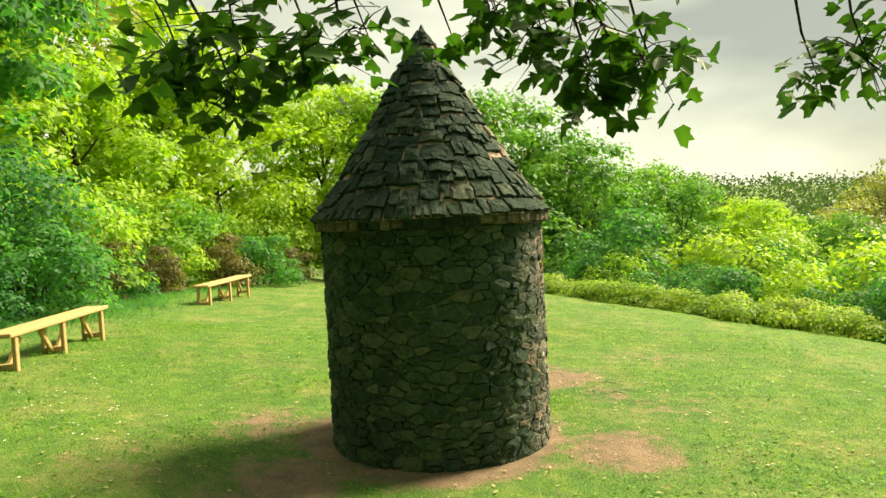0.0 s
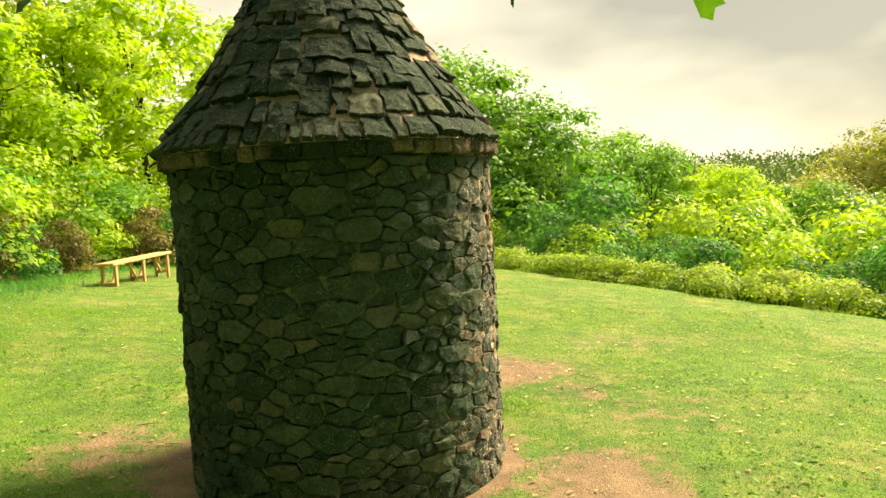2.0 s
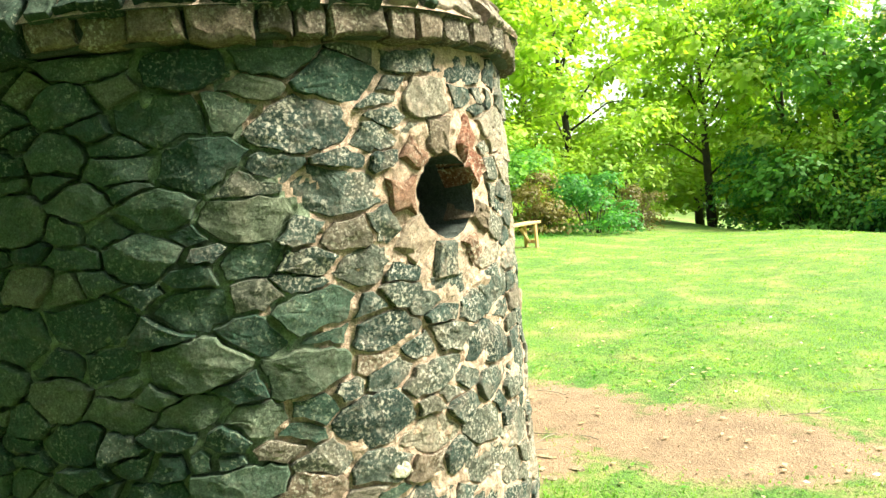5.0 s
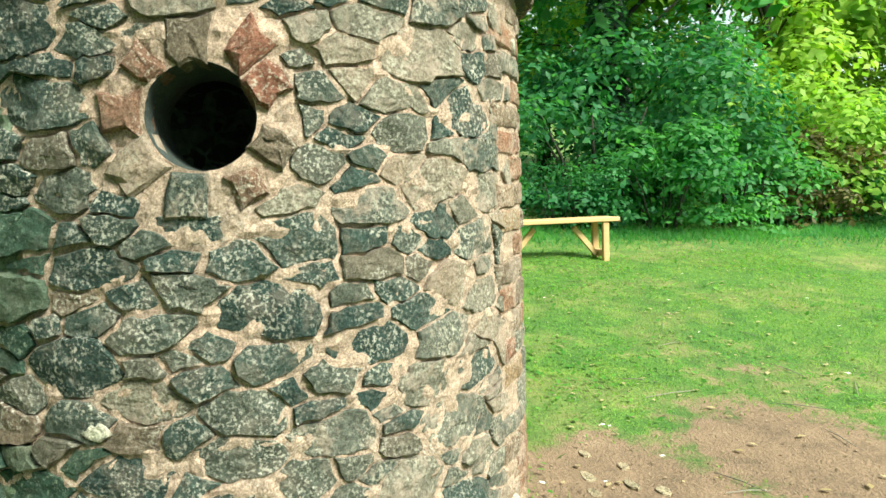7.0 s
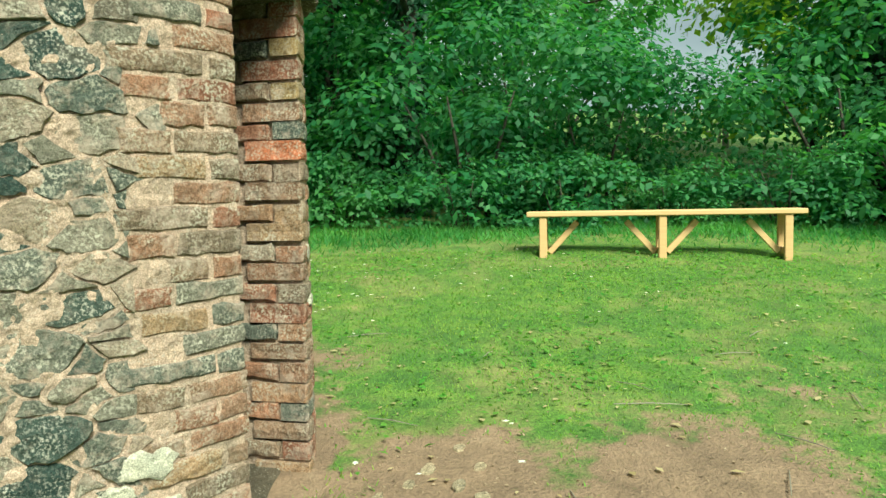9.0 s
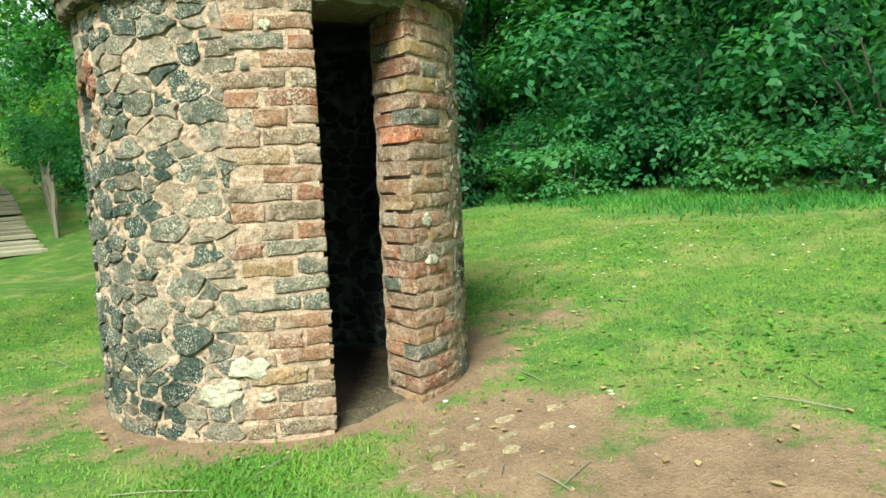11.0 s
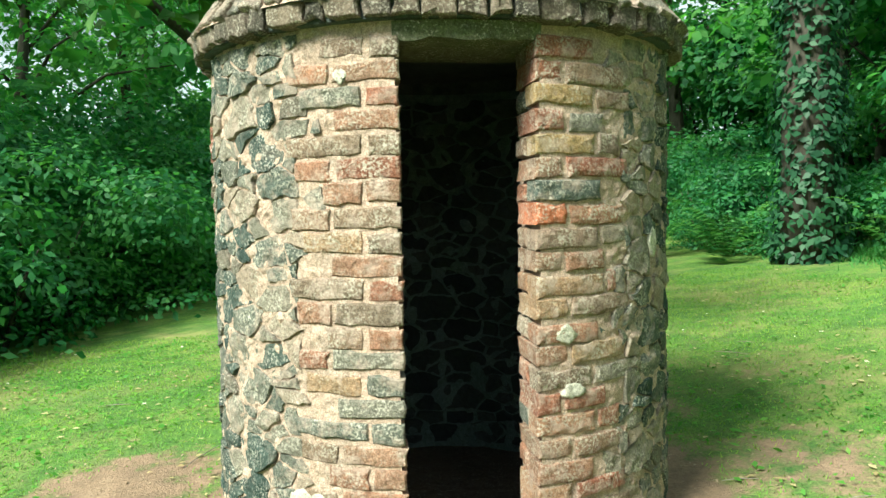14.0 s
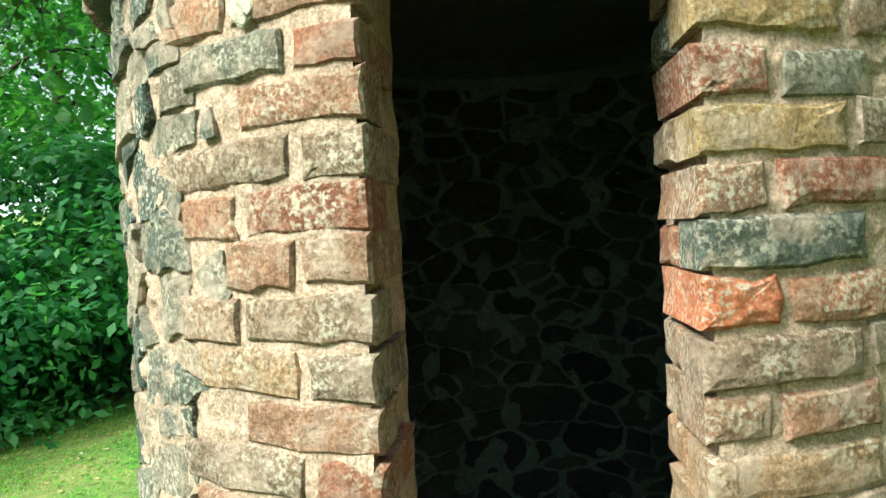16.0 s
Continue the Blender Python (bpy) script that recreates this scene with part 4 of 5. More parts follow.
def plant(kind, x, y, scale=1.0, sink=0.0, which=None, squash=1.0):
    meshes = TREES[kind]
    t_me, c_me = meshes[int(prng.integers(len(meshes))) if which is None else which]
    ob = thing("tree", TREE_LABELS[kind], "tree", (x, y, gz(x, y) - sink), float(prng.uniform(0, 360)), "trees round the lawn")
    scale = scale * 9.0 / c_me["tall"]
    ob.scale = (scale, scale, scale * squash)
    child("trunk", t_me, ob)
    child("crown", c_me, ob)


def shrub(kind, x, y, scale=1.0, squash=1.0):
    meshes = BUSHES["tall_" + kind] if scale > 1.25 and kind in ("bright", "mid", "dark") else BUSHES[kind]
    s_me, l_me = meshes[int(prng.integers(len(meshes)))]
    ob = thing("bush", BUSH_LABELS[kind], "bush", (x, y, gz(x, y) - 0.05), float(prng.uniform(0, 360)), "bushes round the lawn")
    ob.scale = (scale, scale, scale * squash)
    tagged(child("stem", s_me, ob), kind="stuff")
    tagged(child("leaves", l_me, ob), kind="stuff")


def along(points, step):
    """Points every step metres along a line of points."""
    out = []
    for (x1, y1), (x2, y2) in zip(points, points[1:]):
        n = max(1, int(math.hypot(x2 - x1, y2 - y1) / step))
        out += [(x1 + (x2 - x1) * k / n, y1 + (y2 - y1) * k / n) for k in range(n)]
    return out


# bank of bushes along the west side of the lawn
for i, (x, y) in enumerate(along([(-6.8, 3.4), (-6.3, 6.5), (-6.1, 10), (-6.3, 14), (-5.8, 17.5), (-4.6, 20.0), (-3.6, 23)], 1.1)):
    kind = "dark" if y < 10.5 else (("mid", "mid", "mid")[i % 3] if y < 13.5 else ("russet", "mid", "russet", "bright")[i % 4])
    shrub(kind, x - prng.uniform(0, 0.5), y, prng.uniform(0.45, 0.55) if 8.2 < y < 9.6 else prng.uniform(0.65, 1.0))
for i, (x, y) in enumerate(along([(-8.2, 2), (-7.8, 8), (-8.0, 14), (-7.0, 20), (-5.2, 25)], 1.5)):
    if 8.4 < y < 10.2:
        continue
    shrub(("mid", "bright", "bright")[i % 3] if y > 13 else "dark", x + prng.normal(0, 0.3), y, prng.uniform(1.2, 1.8))
for i, (x, y) in enumerate(along([(-10.5, -3), (-10, 4), (-10.2, 10), (-10.5, 16)], 2.2)):
    if 8.0 < y < 10.8:
        continue
    shrub("dark" if y < 11 else "mid", x + prng.normal(0, 0.4), y, prng.uniform(1.5, 2.2))
for i, (x, y) in enumerate(along([(-9.5, -2), (-9.2, 4), (-9.4, 9.5), (-9.7, 16), (-8.5, 22), (-6.2, 27)], 2.4)):
    if not 6.6 < y < 11.4:
        plant("dark" if y < 14 else "bright", x + prng.normal(0, 0.5), y, prng.uniform(0.65, 0.9))
for i, (x, y) in enumerate(along([(-13.5, 13), (-13, 16), (-12, 24), (-8, 32)], 3.2)):
    plant(("bright", "bright", "bright", "olive")[i % 4], x + prng.normal(0, 0.6), y, prng.uniform(0.95, 1.35))

for x, y, sc in ((-15.5, 6.2, 1.1), (-17.5, 13.2, 1.15), (-24, 8.5, 1.2)):
    plant("dark", x, y, sc)

# trees closing the far end and the valley side
for x, y, kind, sc in ((-4.0, 27, "bright", 0.8), (-2.2, 28.5, "bright", 0.84), (-0.2, 27.5, "mid", 0.82), (1.8, 27, "mid", 0.84), (3.6, 26.5, "mid", 0.72), (1.0, 33, "olive", 0.92), (-2.5, 34, "bright", 0.98), (-6, 33, "bright", 1.1), (4.0, 30, "olive", 0.74),
                      (5.6, 25.5, "mid", 0.66), (7.4, 27.5, "mid", 0.7), (9.2, 27.5, "mid", 0.68), (7.0, 23.0, "mid", 0.5), (9.0, 22.0, "bright", 0.48), (11.0, 27.0, "bright", 0.6), (13.0, 27.5, "bright", 0.58), (14.5, 30, "mid", 0.6), (16.8, 33, "bright", 0.65), (11.0, 22.5, "mid", 0.48),
                      (13.0, 23.0, "mid", 0.5), (18.5, 35, "olive", 0.85), (21.5, 37, "olive", 1.0), (24, 38, "olive", 1.1), (27, 40, "olive", 1.15), (17.0, 27.5, "blossom", 0.66), (13.0, 19.0, "mid", 0.48), (15.0, 21.5, "dark", 0.52), (15.5, 17.0, "mid", 0.55), (18, 22, "mid", 0.6),
                      (20, 28, "mid", 0.66), (22, 14, "mid", 0.8), (22, 6, "mid", 0.8), (24, -2, "mid", 0.8), (30, 34, "mid", 1.0), (24, 60, "bright", 0.85), (40, 60, "olive", 1.0), (32, 52, "mid", 0.85), (12, 36, "mid", 0.62), (9, 36, "mid", 0.7)):
    plant(kind, x, y, sc)
for i, (x, y) in enumerate(along([(6.6, 13.1), (5.4, 14.7), (3.2, 17.4), (1.7, 19.3)], 0.62)):
    shrub("hedge", x + prng.normal(0, 0.15), y, prng.uniform(0.55, 0.78), 0.9)
for i, (x, y) in enumerate(along([(8.6, 13.6), (7.2, 16.0), (4.6, 19.4), (1.6, 23.2), (-1.4, 25.5)], 1.1)):
    shrub(("mid", "dark", "bright")[i % 3], x + prng.normal(0, 0.3), y, prng.uniform(0.75, 1.1))
for i, (x, y) in enumerate(along([(10.5, 17.5), (7.0, 21.0), (3.4, 24.4), (-0.6, 26.2), (-3.6, 25.5)], 1.25)):
    shrub(("bright", "mid", "bright")[i % 3], x + prng.normal(0, 0.3), y, prng.uniform(1.7, 2.3))
for i, (x, y) in enumerate(along([(14, 8.5), (11.4, 11.5), (9.8, 13.4)], 1.0)):
    shrub(("dark", "mid")[i % 2], x, y, prng.uniform(1.0, 1.4))

# the shady wood behind: south and south-west of the hut
for i, (x, y) in enumerate(along([(-7.2, 2.0), (-7.6, -1.5), (-6.5, -5), (-4.6, -8.0), (-3.8, -13)], 1.2)):
    shrub("dark", x + prng.normal(0, 0.3), y, prng.uniform(0.7, 1.15))
for x, y, sc in ((-9, -3, 1.0), (-8, -6.5, 1.0), (-6, -9.5, 1.0), (-11, -8, 1.2), (-7.5, -13, 1.2), (-5, -16, 1.0), (-11, 0.5, 1.1), (-14, -4, 1.2), (-13, 4, 1.1)):
    plant("dark", x, y, sc)
for i, (x, y) in enumerate(along([(4.4, 3.0), (3.4, 0.9), (2.9, -1.0), (2.3, -3.2), (1.4, -5.2), (0.9, -7.0), (0.4, -9.0)], 0.85)):
    shrub("dark", x + prng.uniform(0, 0.35), y, prng.uniform(1.0, 1.45))
for i, (x, y) in enumerate(along([(6.2, 3.4), (4.8, 0.4), (3.6, -3), (2.6, -7), (1.8, -11)], 1.1)):
    shrub("dark", x + prng.uniform(0, 0.4), y, prng.uniform(1.2, 1.8))
for i, (x, y) in enumerate(along([(-2.6, -3.0), (-2.9, -5.5), (-3.2, -9.0), (-3.0, -13.0)], 1.0)):
    shrub("dark", x - prng.uniform(0, 0.4), y, prng.uniform(0.7, 1.1))
for i, (x, y) in enumerate(along([(-4.5, -6.0), (-5.0, -12.0), (-4.0, -20.0), (3.0, -21.0), (5.0, -14.0)], 1.8)):
    shrub(("bright", "mid", "dark")[i % 3], x, y, prng.uniform(1.3, 2.0))
for x, y, sc in ((8.0, 2.4, 0.8), (6.5, -1.0, 0.85), (5.0, -4.5, 0.9), (3.6, -8.0, 0.85), (9.5, -3, 1.0), (8, -8, 1.1), (4, -13, 1.0), (2.5, -18, 1.0), (-2, -22, 1.0), (-5, -19, 1.1), (-4.5, -12, 0.85), (11, 4, 0.8), (0.5, -25, 1.2), (-8, -18, 1.2)):
    plant("dark", x, y, sc)

for i, (x, y) in enumerate(along([(-12.5, 5), (-12, 0), (-10.5, -6), (-8, -12), (-4, -17)], 1.8)):
    shrub("dark", x, y, prng.uniform(1.9, 2.6))
for x, y, sc in ((1.9, -1.8, 1.0), (1.6, -3.2, 1.2), (1.4, -4.0, 1.0), (0.5, -5.6, 0.8)):
    shrub("dark", x + 0.4, y, sc)

# distant wooded ridge
r = np.random.default_rng(77)
nb = 6500
fa, fd = r.uniform(-1.2, 1.2, nb), r.uniform(95, 330, nb)
fx, fy = fd * np.sin(fa), 6 + fd * np.cos(fa)
fc = np.stack([fx, fy, height(fx, fy)], axis=1)
lobes = np.repeat(fc, 12, axis=0) + r.normal(0, 1, (nb * 12, 3)) * np.array([3.0, 3.0, 1.3]) + np.array([0, 0, 2.2])
v, q = leaf_quads(lobes, r.normal(0, 1, (nb * 12, 3)) + np.array([0, 0, 0.8]), r.uniform(0.7, 1.5, nb * 12), r)
tagged(new("distant_woods", fast_mesh("distant_woods", v, q, LEAF_FAR)), "distant green wooded hillside beyond the valley", "woods", "", "stuff")


# ---- the sycamore whose boughs hang in front of the hut ----
def sycamore_leaf(rng_, size):
    """A five-lobed leaf in its own plane, stalk end at the origin."""
    tips = ((-2.0, 0.55), (-1.0, 0.85), (0.0, 1.0), (1.0, 0.85), (2.0, 0.55))
    pts = [(0.0, 0.0)]
    for k, (a, l) in enumerate(tips):
        w = a * 0.62
        pts.append((size * l * math.sin(w) * 0.9, size * (0.32 + l * 0.62 * math.cos(w))))
        if k < 4:
            w2 = (a + 0.5) * 0.62
            pts.append((size * 0.62 * math.sin(w2) * 0.9, size * (0.3 + 0.42 * math.cos(w2))))
    return [(x, y, -0.12 * size * (x / size) ** 2 * 4 - 0.1 * y * y / size) for x, y in pts]


def leafy_spray(r, start, end, count, size, spread):
    """Leaves on twigs round a bough from start to end."""
    bits, twigs = [], []
    a, b = Vector(start), Vector(end)
    for _ in range(count):
        f = r.uniform(0.05, 1.0)
        p = a.lerp(b, f)
        off = Vector((r.normal(0, spread), r.normal(0, spread), r.normal(-0.05, spread * 0.8)))
        tip = p + off
        if r.random() < 0.35:
            twigs.append(tube([p, (p + tip) / 2 + Vector((0, 0, 0.02)), tip], [0.006, 0.004, 0.002], 4))
        leaf = sycamore_leaf(r, size * r.uniform(0.7, 1.25))
        m = Matrix.Translation(tip) @ Euler((r.uniform(-1.1, 0.5), r.normal(0, 0.6), r.uniform(0, 6.28))).to_matrix().to_4x4()
        bits.append(([m @ Vector(q) for q in leaf], [tuple(range(len(leaf)))]))
    return bits, twigs


def overhanging_tree():
    r = np.random.default_rng(31)
    bx, by = 0.95, -4.6
    z0 = gz(bx, by)
    ob = thing("sycamore_tree", "ivy-clad sycamore with long boughs hanging over the lawn", "tree", (bx, by, z0))
    trunk_bits = [tube([(0, 0, -0.3), (0.05, 0, 1.5), (0.1, 0.1, 3.0), (0.0, 0.1, 5.5), (0.1, 0.2, 8.0)], [0.24, 0.17, 0.15, 0.11, 0.04], 12)]
    boughs = []
    paths = (
        ((1.0, -4.5, 3.2), (0.2, 0.2, 4.6), (-0.9, 2.6, 4.4), (-1.1, 4.0, 3.5), (-1.12, 4.45, 2.66)),
        ((1.0, -4.5, 3.5), (0.6, 0.4, 5.0), (-0.2, 3.0, 4.7), (-0.6, 4.3, 3.6), (-0.55, 4.6, 2.95)),
        ((1.0, -4.5, 3.4), (1.2, 0.4, 4.8), (0.7, 3.0, 4.3), (0.6, 4.1, 3.3), (1.05, 4.55, 2.7)),
        ((1.0, -4.5, 3.7), (2.0, 0.2, 5.0), (2.3, 2.8, 4.4), (2.5, 4.0, 3.5), (2.75, 4.6, 2.75)),
        ((1.0, -4.5, 3.0), (2.6, -1.8, 4.2), (3.8, -0.6, 4.2), (4.8, 0.4, 3.9), (5.6, 1.2, 3.5)),
        ((1.0, -4.5, 2.8), (-0.2, -3.2, 4.2), (-1.8, -3.4, 4.4), (-3.2, -3.0, 4.2), (-4.2, -2.4, 3.7)),
    )
    leaves, twigs = [], []
    for i, pts in enumerate(paths):
        local = [Vector(p) - Vector((bx, by, z0)) for p in pts]
        boughs.append(tube(local, [0.1, 0.07, 0.045, 0.022, 0.008], 7))
        n = (210, 150, 260, 170, 200, 200)[i]
        b1, t1 = leafy_spray(r, local[3], local[4], int(n * 0.5), 0.135, 0.2 if i < 4 else 0.6)
        b2, t2 = leafy_spray(r, local[1], local[3], 260, 0.14, 0.4)
        leaves += b1 + b2
        twigs += t1 + t2
    # small hanging ends
    for c, n, sp in (((0.14, 4.6, 2.82), 12, 0.05), ((-1.42, 4.4, 2.75), 130, 0.17), ((-1.12, 4.4, 2.52), 90, 0.13), ((-0.68, 4.5, 2.8), 90, 0.15), ((-0.36, 4.5, 2.85), 45, 0.12), ((1.3, 4.55, 2.62), 120, 0.15), ((0.98, 4.55, 2.5), 60, 0.1),
                        ((0.7, 4.5, 2.8), 110, 0.16), ((0.4, 4.5, 2.95), 70, 0.13), ((2.6, 4.6, 2.6), 90, 0.15), ((2.3, 4.6, 2.5), 40, 0.1)):
        p = Vector(c) - Vector((bx, by, z0 + 0.1))
        b1, t1 = leafy_spray(r, p + Vector((-0.1, 0, 0.12)), p, int(n * 0.66), 0.135, sp)
        leaves += b1
        twigs += t1 + [tube([p + Vector((-0.3, -0.25, 0.8)), p + Vector((-0.1, 0, 0.3)), p], [0.012, 0.008, 0.003], 5)]
    child("trunk", mesh_of("sycamore_trunk", *join_bits(trunk_bits), BARK, True), ob)
    for b in boughs:
        child("bough", mesh_of("bough", *b, BARK, True), ob)
    tagged(child("twig_spray", mesh_of("twig_spray", *join_bits(twigs), BARK, True), ob), kind="stuff")
    tagged(child("leaves", mesh_of("sycamore_leaves", *join_bits(leaves), LEAF_MAPLE), ob, "broad five-lobed green leaves"), kind="stuff")
    # crown above
    lobes = [(r.uniform(-4.5, 4.5), r.uniform(-3.5, 5.5), r.uniform(5.0, 8.2), r.uniform(0.7, 1.3), r.uniform(0.45, 0.8)) for _ in range(40)]
    c, nrm = cloud(lobes, 12000, 0.14, r, 0.3)
    v, q = leaf_quads(c, nrm, r.uniform(0.1, 0.18, 12000), r)
    child("crown", fast_mesh("sycamore_crown", v, q, LEAF_MID), ob)


def ivy_tree(bx, by, tall, thick, seed):
    """A tall trunk wrapped in ivy, with a few limbs and a thin crown."""
    r = np.random.default_rng(seed)
    ob = thing("ivy_tree", "tall tree with its trunk wrapped in dark ivy", "tree", (bx, by, gz(bx, by)), 0, "ivy trees at the wood's edge")
    bits = [tube([(0, 0, -0.3), (0.05, 0, tall * 0.3), (0.1, 0.1, tall * 0.6), (0, 0.1, tall)], [thick, thick * 0.8, thick * 0.6, thick * 0.2], 10)]
    lobes = []
    for k in range(12):
        a, z = k * 2.4, tall * r.uniform(0.35, 0.95)
        p = Vector((1.9 * math.cos(a) * r.uniform(0.6, 1.2), 1.9 * math.sin(a) * r.uniform(0.6, 1.2), z + 0.9))
        bits.append(tube([(0.05, 0.05, z), p * 0.5 + Vector((0, 0, z * 0.5 + 0.2)), p], [thick * 0.35, thick * 0.2, thick * 0.05], 6))
        lobes.append((*p, r.uniform(0.7, 1.1), r.uniform(0.5, 0.8)))
    child("trunk", mesh_of("ivy_tree_trunk", *join_bits(bits), BARK, True), ob)
    c, nrm = cloud(lobes, 9000, 0.14, r, 0.3)
    v, q = leaf_quads(c, nrm, r.uniform(0.1, 0.17, 9000), r)
    child("crown", fast_mesh("ivy_tree_crown", v, q, LEAF_GREEN), ob)
    # ivy
    n = 4500
    zz, aa = r.uniform(0.0, tall * 0.85, n), r.uniform(0, 2 * math.pi, n)
    rr = thick * (1 - 0.5 * zz / tall) + 0.13 * r.random(n) + 0.05 * np.sin(5 * zz)
    c = np.stack([rr * np.cos(aa), rr * np.sin(aa), zz], axis=1)
    v, q = leaf_quads(c, np.stack([np.cos(aa), np.sin(aa), 0.3 + 0 * aa], axis=1), r.uniform(0.06, 0.12, n), r, 0.35)
    tagged(child("ivy", fast_mesh("ivy", v, q, LEAF_IVY), ob, "dark ivy leaves round the trunk"), kind="stuff")


overhanging_tree()
ivy_tree(-5.1, 1.6, 7.5, 0.3, 51)
ivy_tree(-8.2, 11.6, 7.0, 0.22, 52)
ivy_tree(-7.6, 5.6, 7.0, 0.15, 53)

# ---- footpath below the lawn ----
TARMAC = masonry("worn_tarmac", [(0.0, (0.11, 0.105, 0.1)), (1.0, (0.11, 0.105, 0.1))], 0.3)
pv, pf = [], []
for k in range(24):
    d = k * 0.5
    for w in (0.0, 0.45, 0.9):
        x, y = 7.0 + 0.63 * d + w * 0.778, 11.4 - 0.778 * d + w * 0.63
        pv.append((x, y, gz(x, y) + 0.03))
for k in range(23):
    for w in range(2):
        pf.append((3 * k + w, 3 * k + w + 1, 3 * k + w + 4, 3 * k + w + 3))
tagged(new("path", mesh_of("path", pv, pf, TARMAC, True)), "narrow grey tarmac footpath below the lawn", "path", "", "structure")

# ---- boardwalk, palings, gate and ferns ----
boardwalk = thing("boardwalk", "stepped boardwalk of pale planks climbing into the wood", "boardwalk")
r = np.random.default_rng(61)
for k in range(26):
    y = -2.2 - 0.36 * k
    x = -0.4 - 0.118 * (-1.7 - y) + 0.03 * math.sin(0.35 * k)
    z = gz(x, y) + 0.035 + (0.03 if (k // 3) % 2 else 0.0)
    v, f = box_bit(-0.42, 0.42, -0.165, 0.165, -0.03, 0.03, 0.006)
    m = pose(x, y, z, r.normal(0, 0.8), 0, 7 + r.normal(0, 1.5))
    child("plank", mesh_of("plank", [m @ p for p in v], f, PALE_WOOD), boardwalk)


def paling_fence(points, label):
    ob = thing("paling_fence", label, "fence", (*points[0], gz(*points[0])), 0, "paling fences by the boardwalk")
    r = np.random.default_rng(int(abs(points[0][1]) * 10))
    for x, y in along(points, 0.13):
        h = r.uniform(0.6, 0.85)
        v, f = tube([(0, 0, -0.1), (r.normal(0, 0.02), r.normal(0, 0.02), h * 0.6), (r.normal(0, 0.04), r.normal(0, 0.04), h)], [0.03, 0.028, 0.018], 6)
        o = Vector((x - points[0][0], y - points[0][1], gz(x, y) - gz(*points[0])))
        child("paling", mesh_of("paling", [Vector(p) + o for p in v], f, GREY_WOOD), ob)
    for (x1, y1), (x2, y2) in zip(points, points[1:]):
        a, b = (Vector((x - points[0][0], y - points[0][1], gz(x, y) - gz(*points[0]) + 0.45)) for x, y in ((x1, y1), (x2, y2)))
        child("rail", mesh_of("rail", *tube([a, (a + b) / 2, b], [0.022] * 3, 6), GREY_WOOD), ob)


paling_fence([(-1.25, -3.0), (-1.6, -4.6), (-1.9, -6.2)], "low weathered grey paling fence beside the boardwalk")
paling_fence([(0.1, -4.0), (-0.3, -6.2)], "low weathered grey paling fence on the wood side")


def field_gate(x, y, turn):
    ob = thing("field_gate", "pale five-barred wooden field gate beyond the bushes", "gate", (x, y, gz(x, y)), turn)
    for k in range(5):
        z = 0.25 + 0.2 * k
        child("bar", mesh_of("bar", *box_bit(-0.015, 0.015, -1.3, 1.3, z - 0.04, z + 0.04, 0.004), PALE_WOOD), ob)
    for yy in (-1.26, 0.0, 1.26):
        child("upright", mesh_of("upright", *box_bit(-0.04, -0.016, yy - 0.04, yy + 0.04, 0.15, 1.15, 0.004), PALE_WOOD), ob)
    v, f = box_bit(-0.04, -0.016, -0.035, 0.035, -0.75, 0.75, 0.004)
    m = Matrix.Translation((-0.012, -0.62, 0.66)) @ Matrix.Rotation(radians(58), 4, "X")
    child("brace", mesh_of("brace", [m @ p for p in v], f, PALE_WOOD), ob)
    for yy in (-1.42, 1.42):
        child("post", mesh_of("post", *box_bit(-0.07, 0.07, yy - 0.07, yy + 0.07, -0.3, 1.35, 0.012), GREY_WOOD), ob)


field_gate(-19.5, 10.2, 8)
for x, y in ((-12.5, 7.6), (-12.6, 7.25)):
    tagged(new("fence_post", mesh_of("fence_post", *tube([(x, y, gz(x, y) - 0.3), (x, y, gz(x, y) + 1.0), (x + 0.01, y, gz(x, y) + 1.35)], [0.07, 0.065, 0.06], 10), GREY_WOOD)), "dark round wooden fence post among the bushes", "post", "fence posts")


def fern(x, y, scale, seed):
    """A shuttlecock of arching fronds with paired leaflets."""
    r = np.random.default_rng(seed)
    ob = thing("fern", "green fern with arching fronds at the wood's foot", "fern", (x, y, gz(x, y)), 0, "ferns at the wood's foot")
    for k in range(11):
        a, l = k * 0.58 + r.normal(0, 0.12), scale * r.uniform(0.7, 1.05)
        up = r.uniform(0.9, 1.3)
        verts, faces = [], []
        n = 16
        for i in range(1, n):
            t = i / n
            p = Vector((l * t * 0.8, 0, l * (1.5 * up * t - 1.15 * t * t)))
            w = l * 0.27 * math.sin(math.pi * min(1, t * 0.9 + 0.12)) ** 0.8 * (1.05 - t)
            for sgn in (-1, 1):
                b = len(verts)
                verts += [p + Vector((-0.025 * l, 0, 0)), p + Vector((0.02 * l, sgn * w, -0.15 * w)), p + Vector((0.04 * l, 0, 0.004))]
                faces.append((b, b + 1, b + 2))
        m = Matrix.Rotation(a, 4, "Z")
        child("frond", mesh_of("frond", [m @ v for v in verts], faces, FERN), ob)


for k, (x, y, sc) in enumerate(((-4.5, 0.8, 0.7), (-5.0, 0.2, 0.8), (-4.3, -0.5, 0.7), (-5.5, 2.4, 0.7), (-5.5, -1.4, 0.9), (-6.6, 1.2, 0.8), (-4.6, -1.8, 0.7), (-6.3, -0.9, 0.8), (-5.6, 2.6, 0.6))):
    fern(x, y, sc * 1.25, 70 + k)
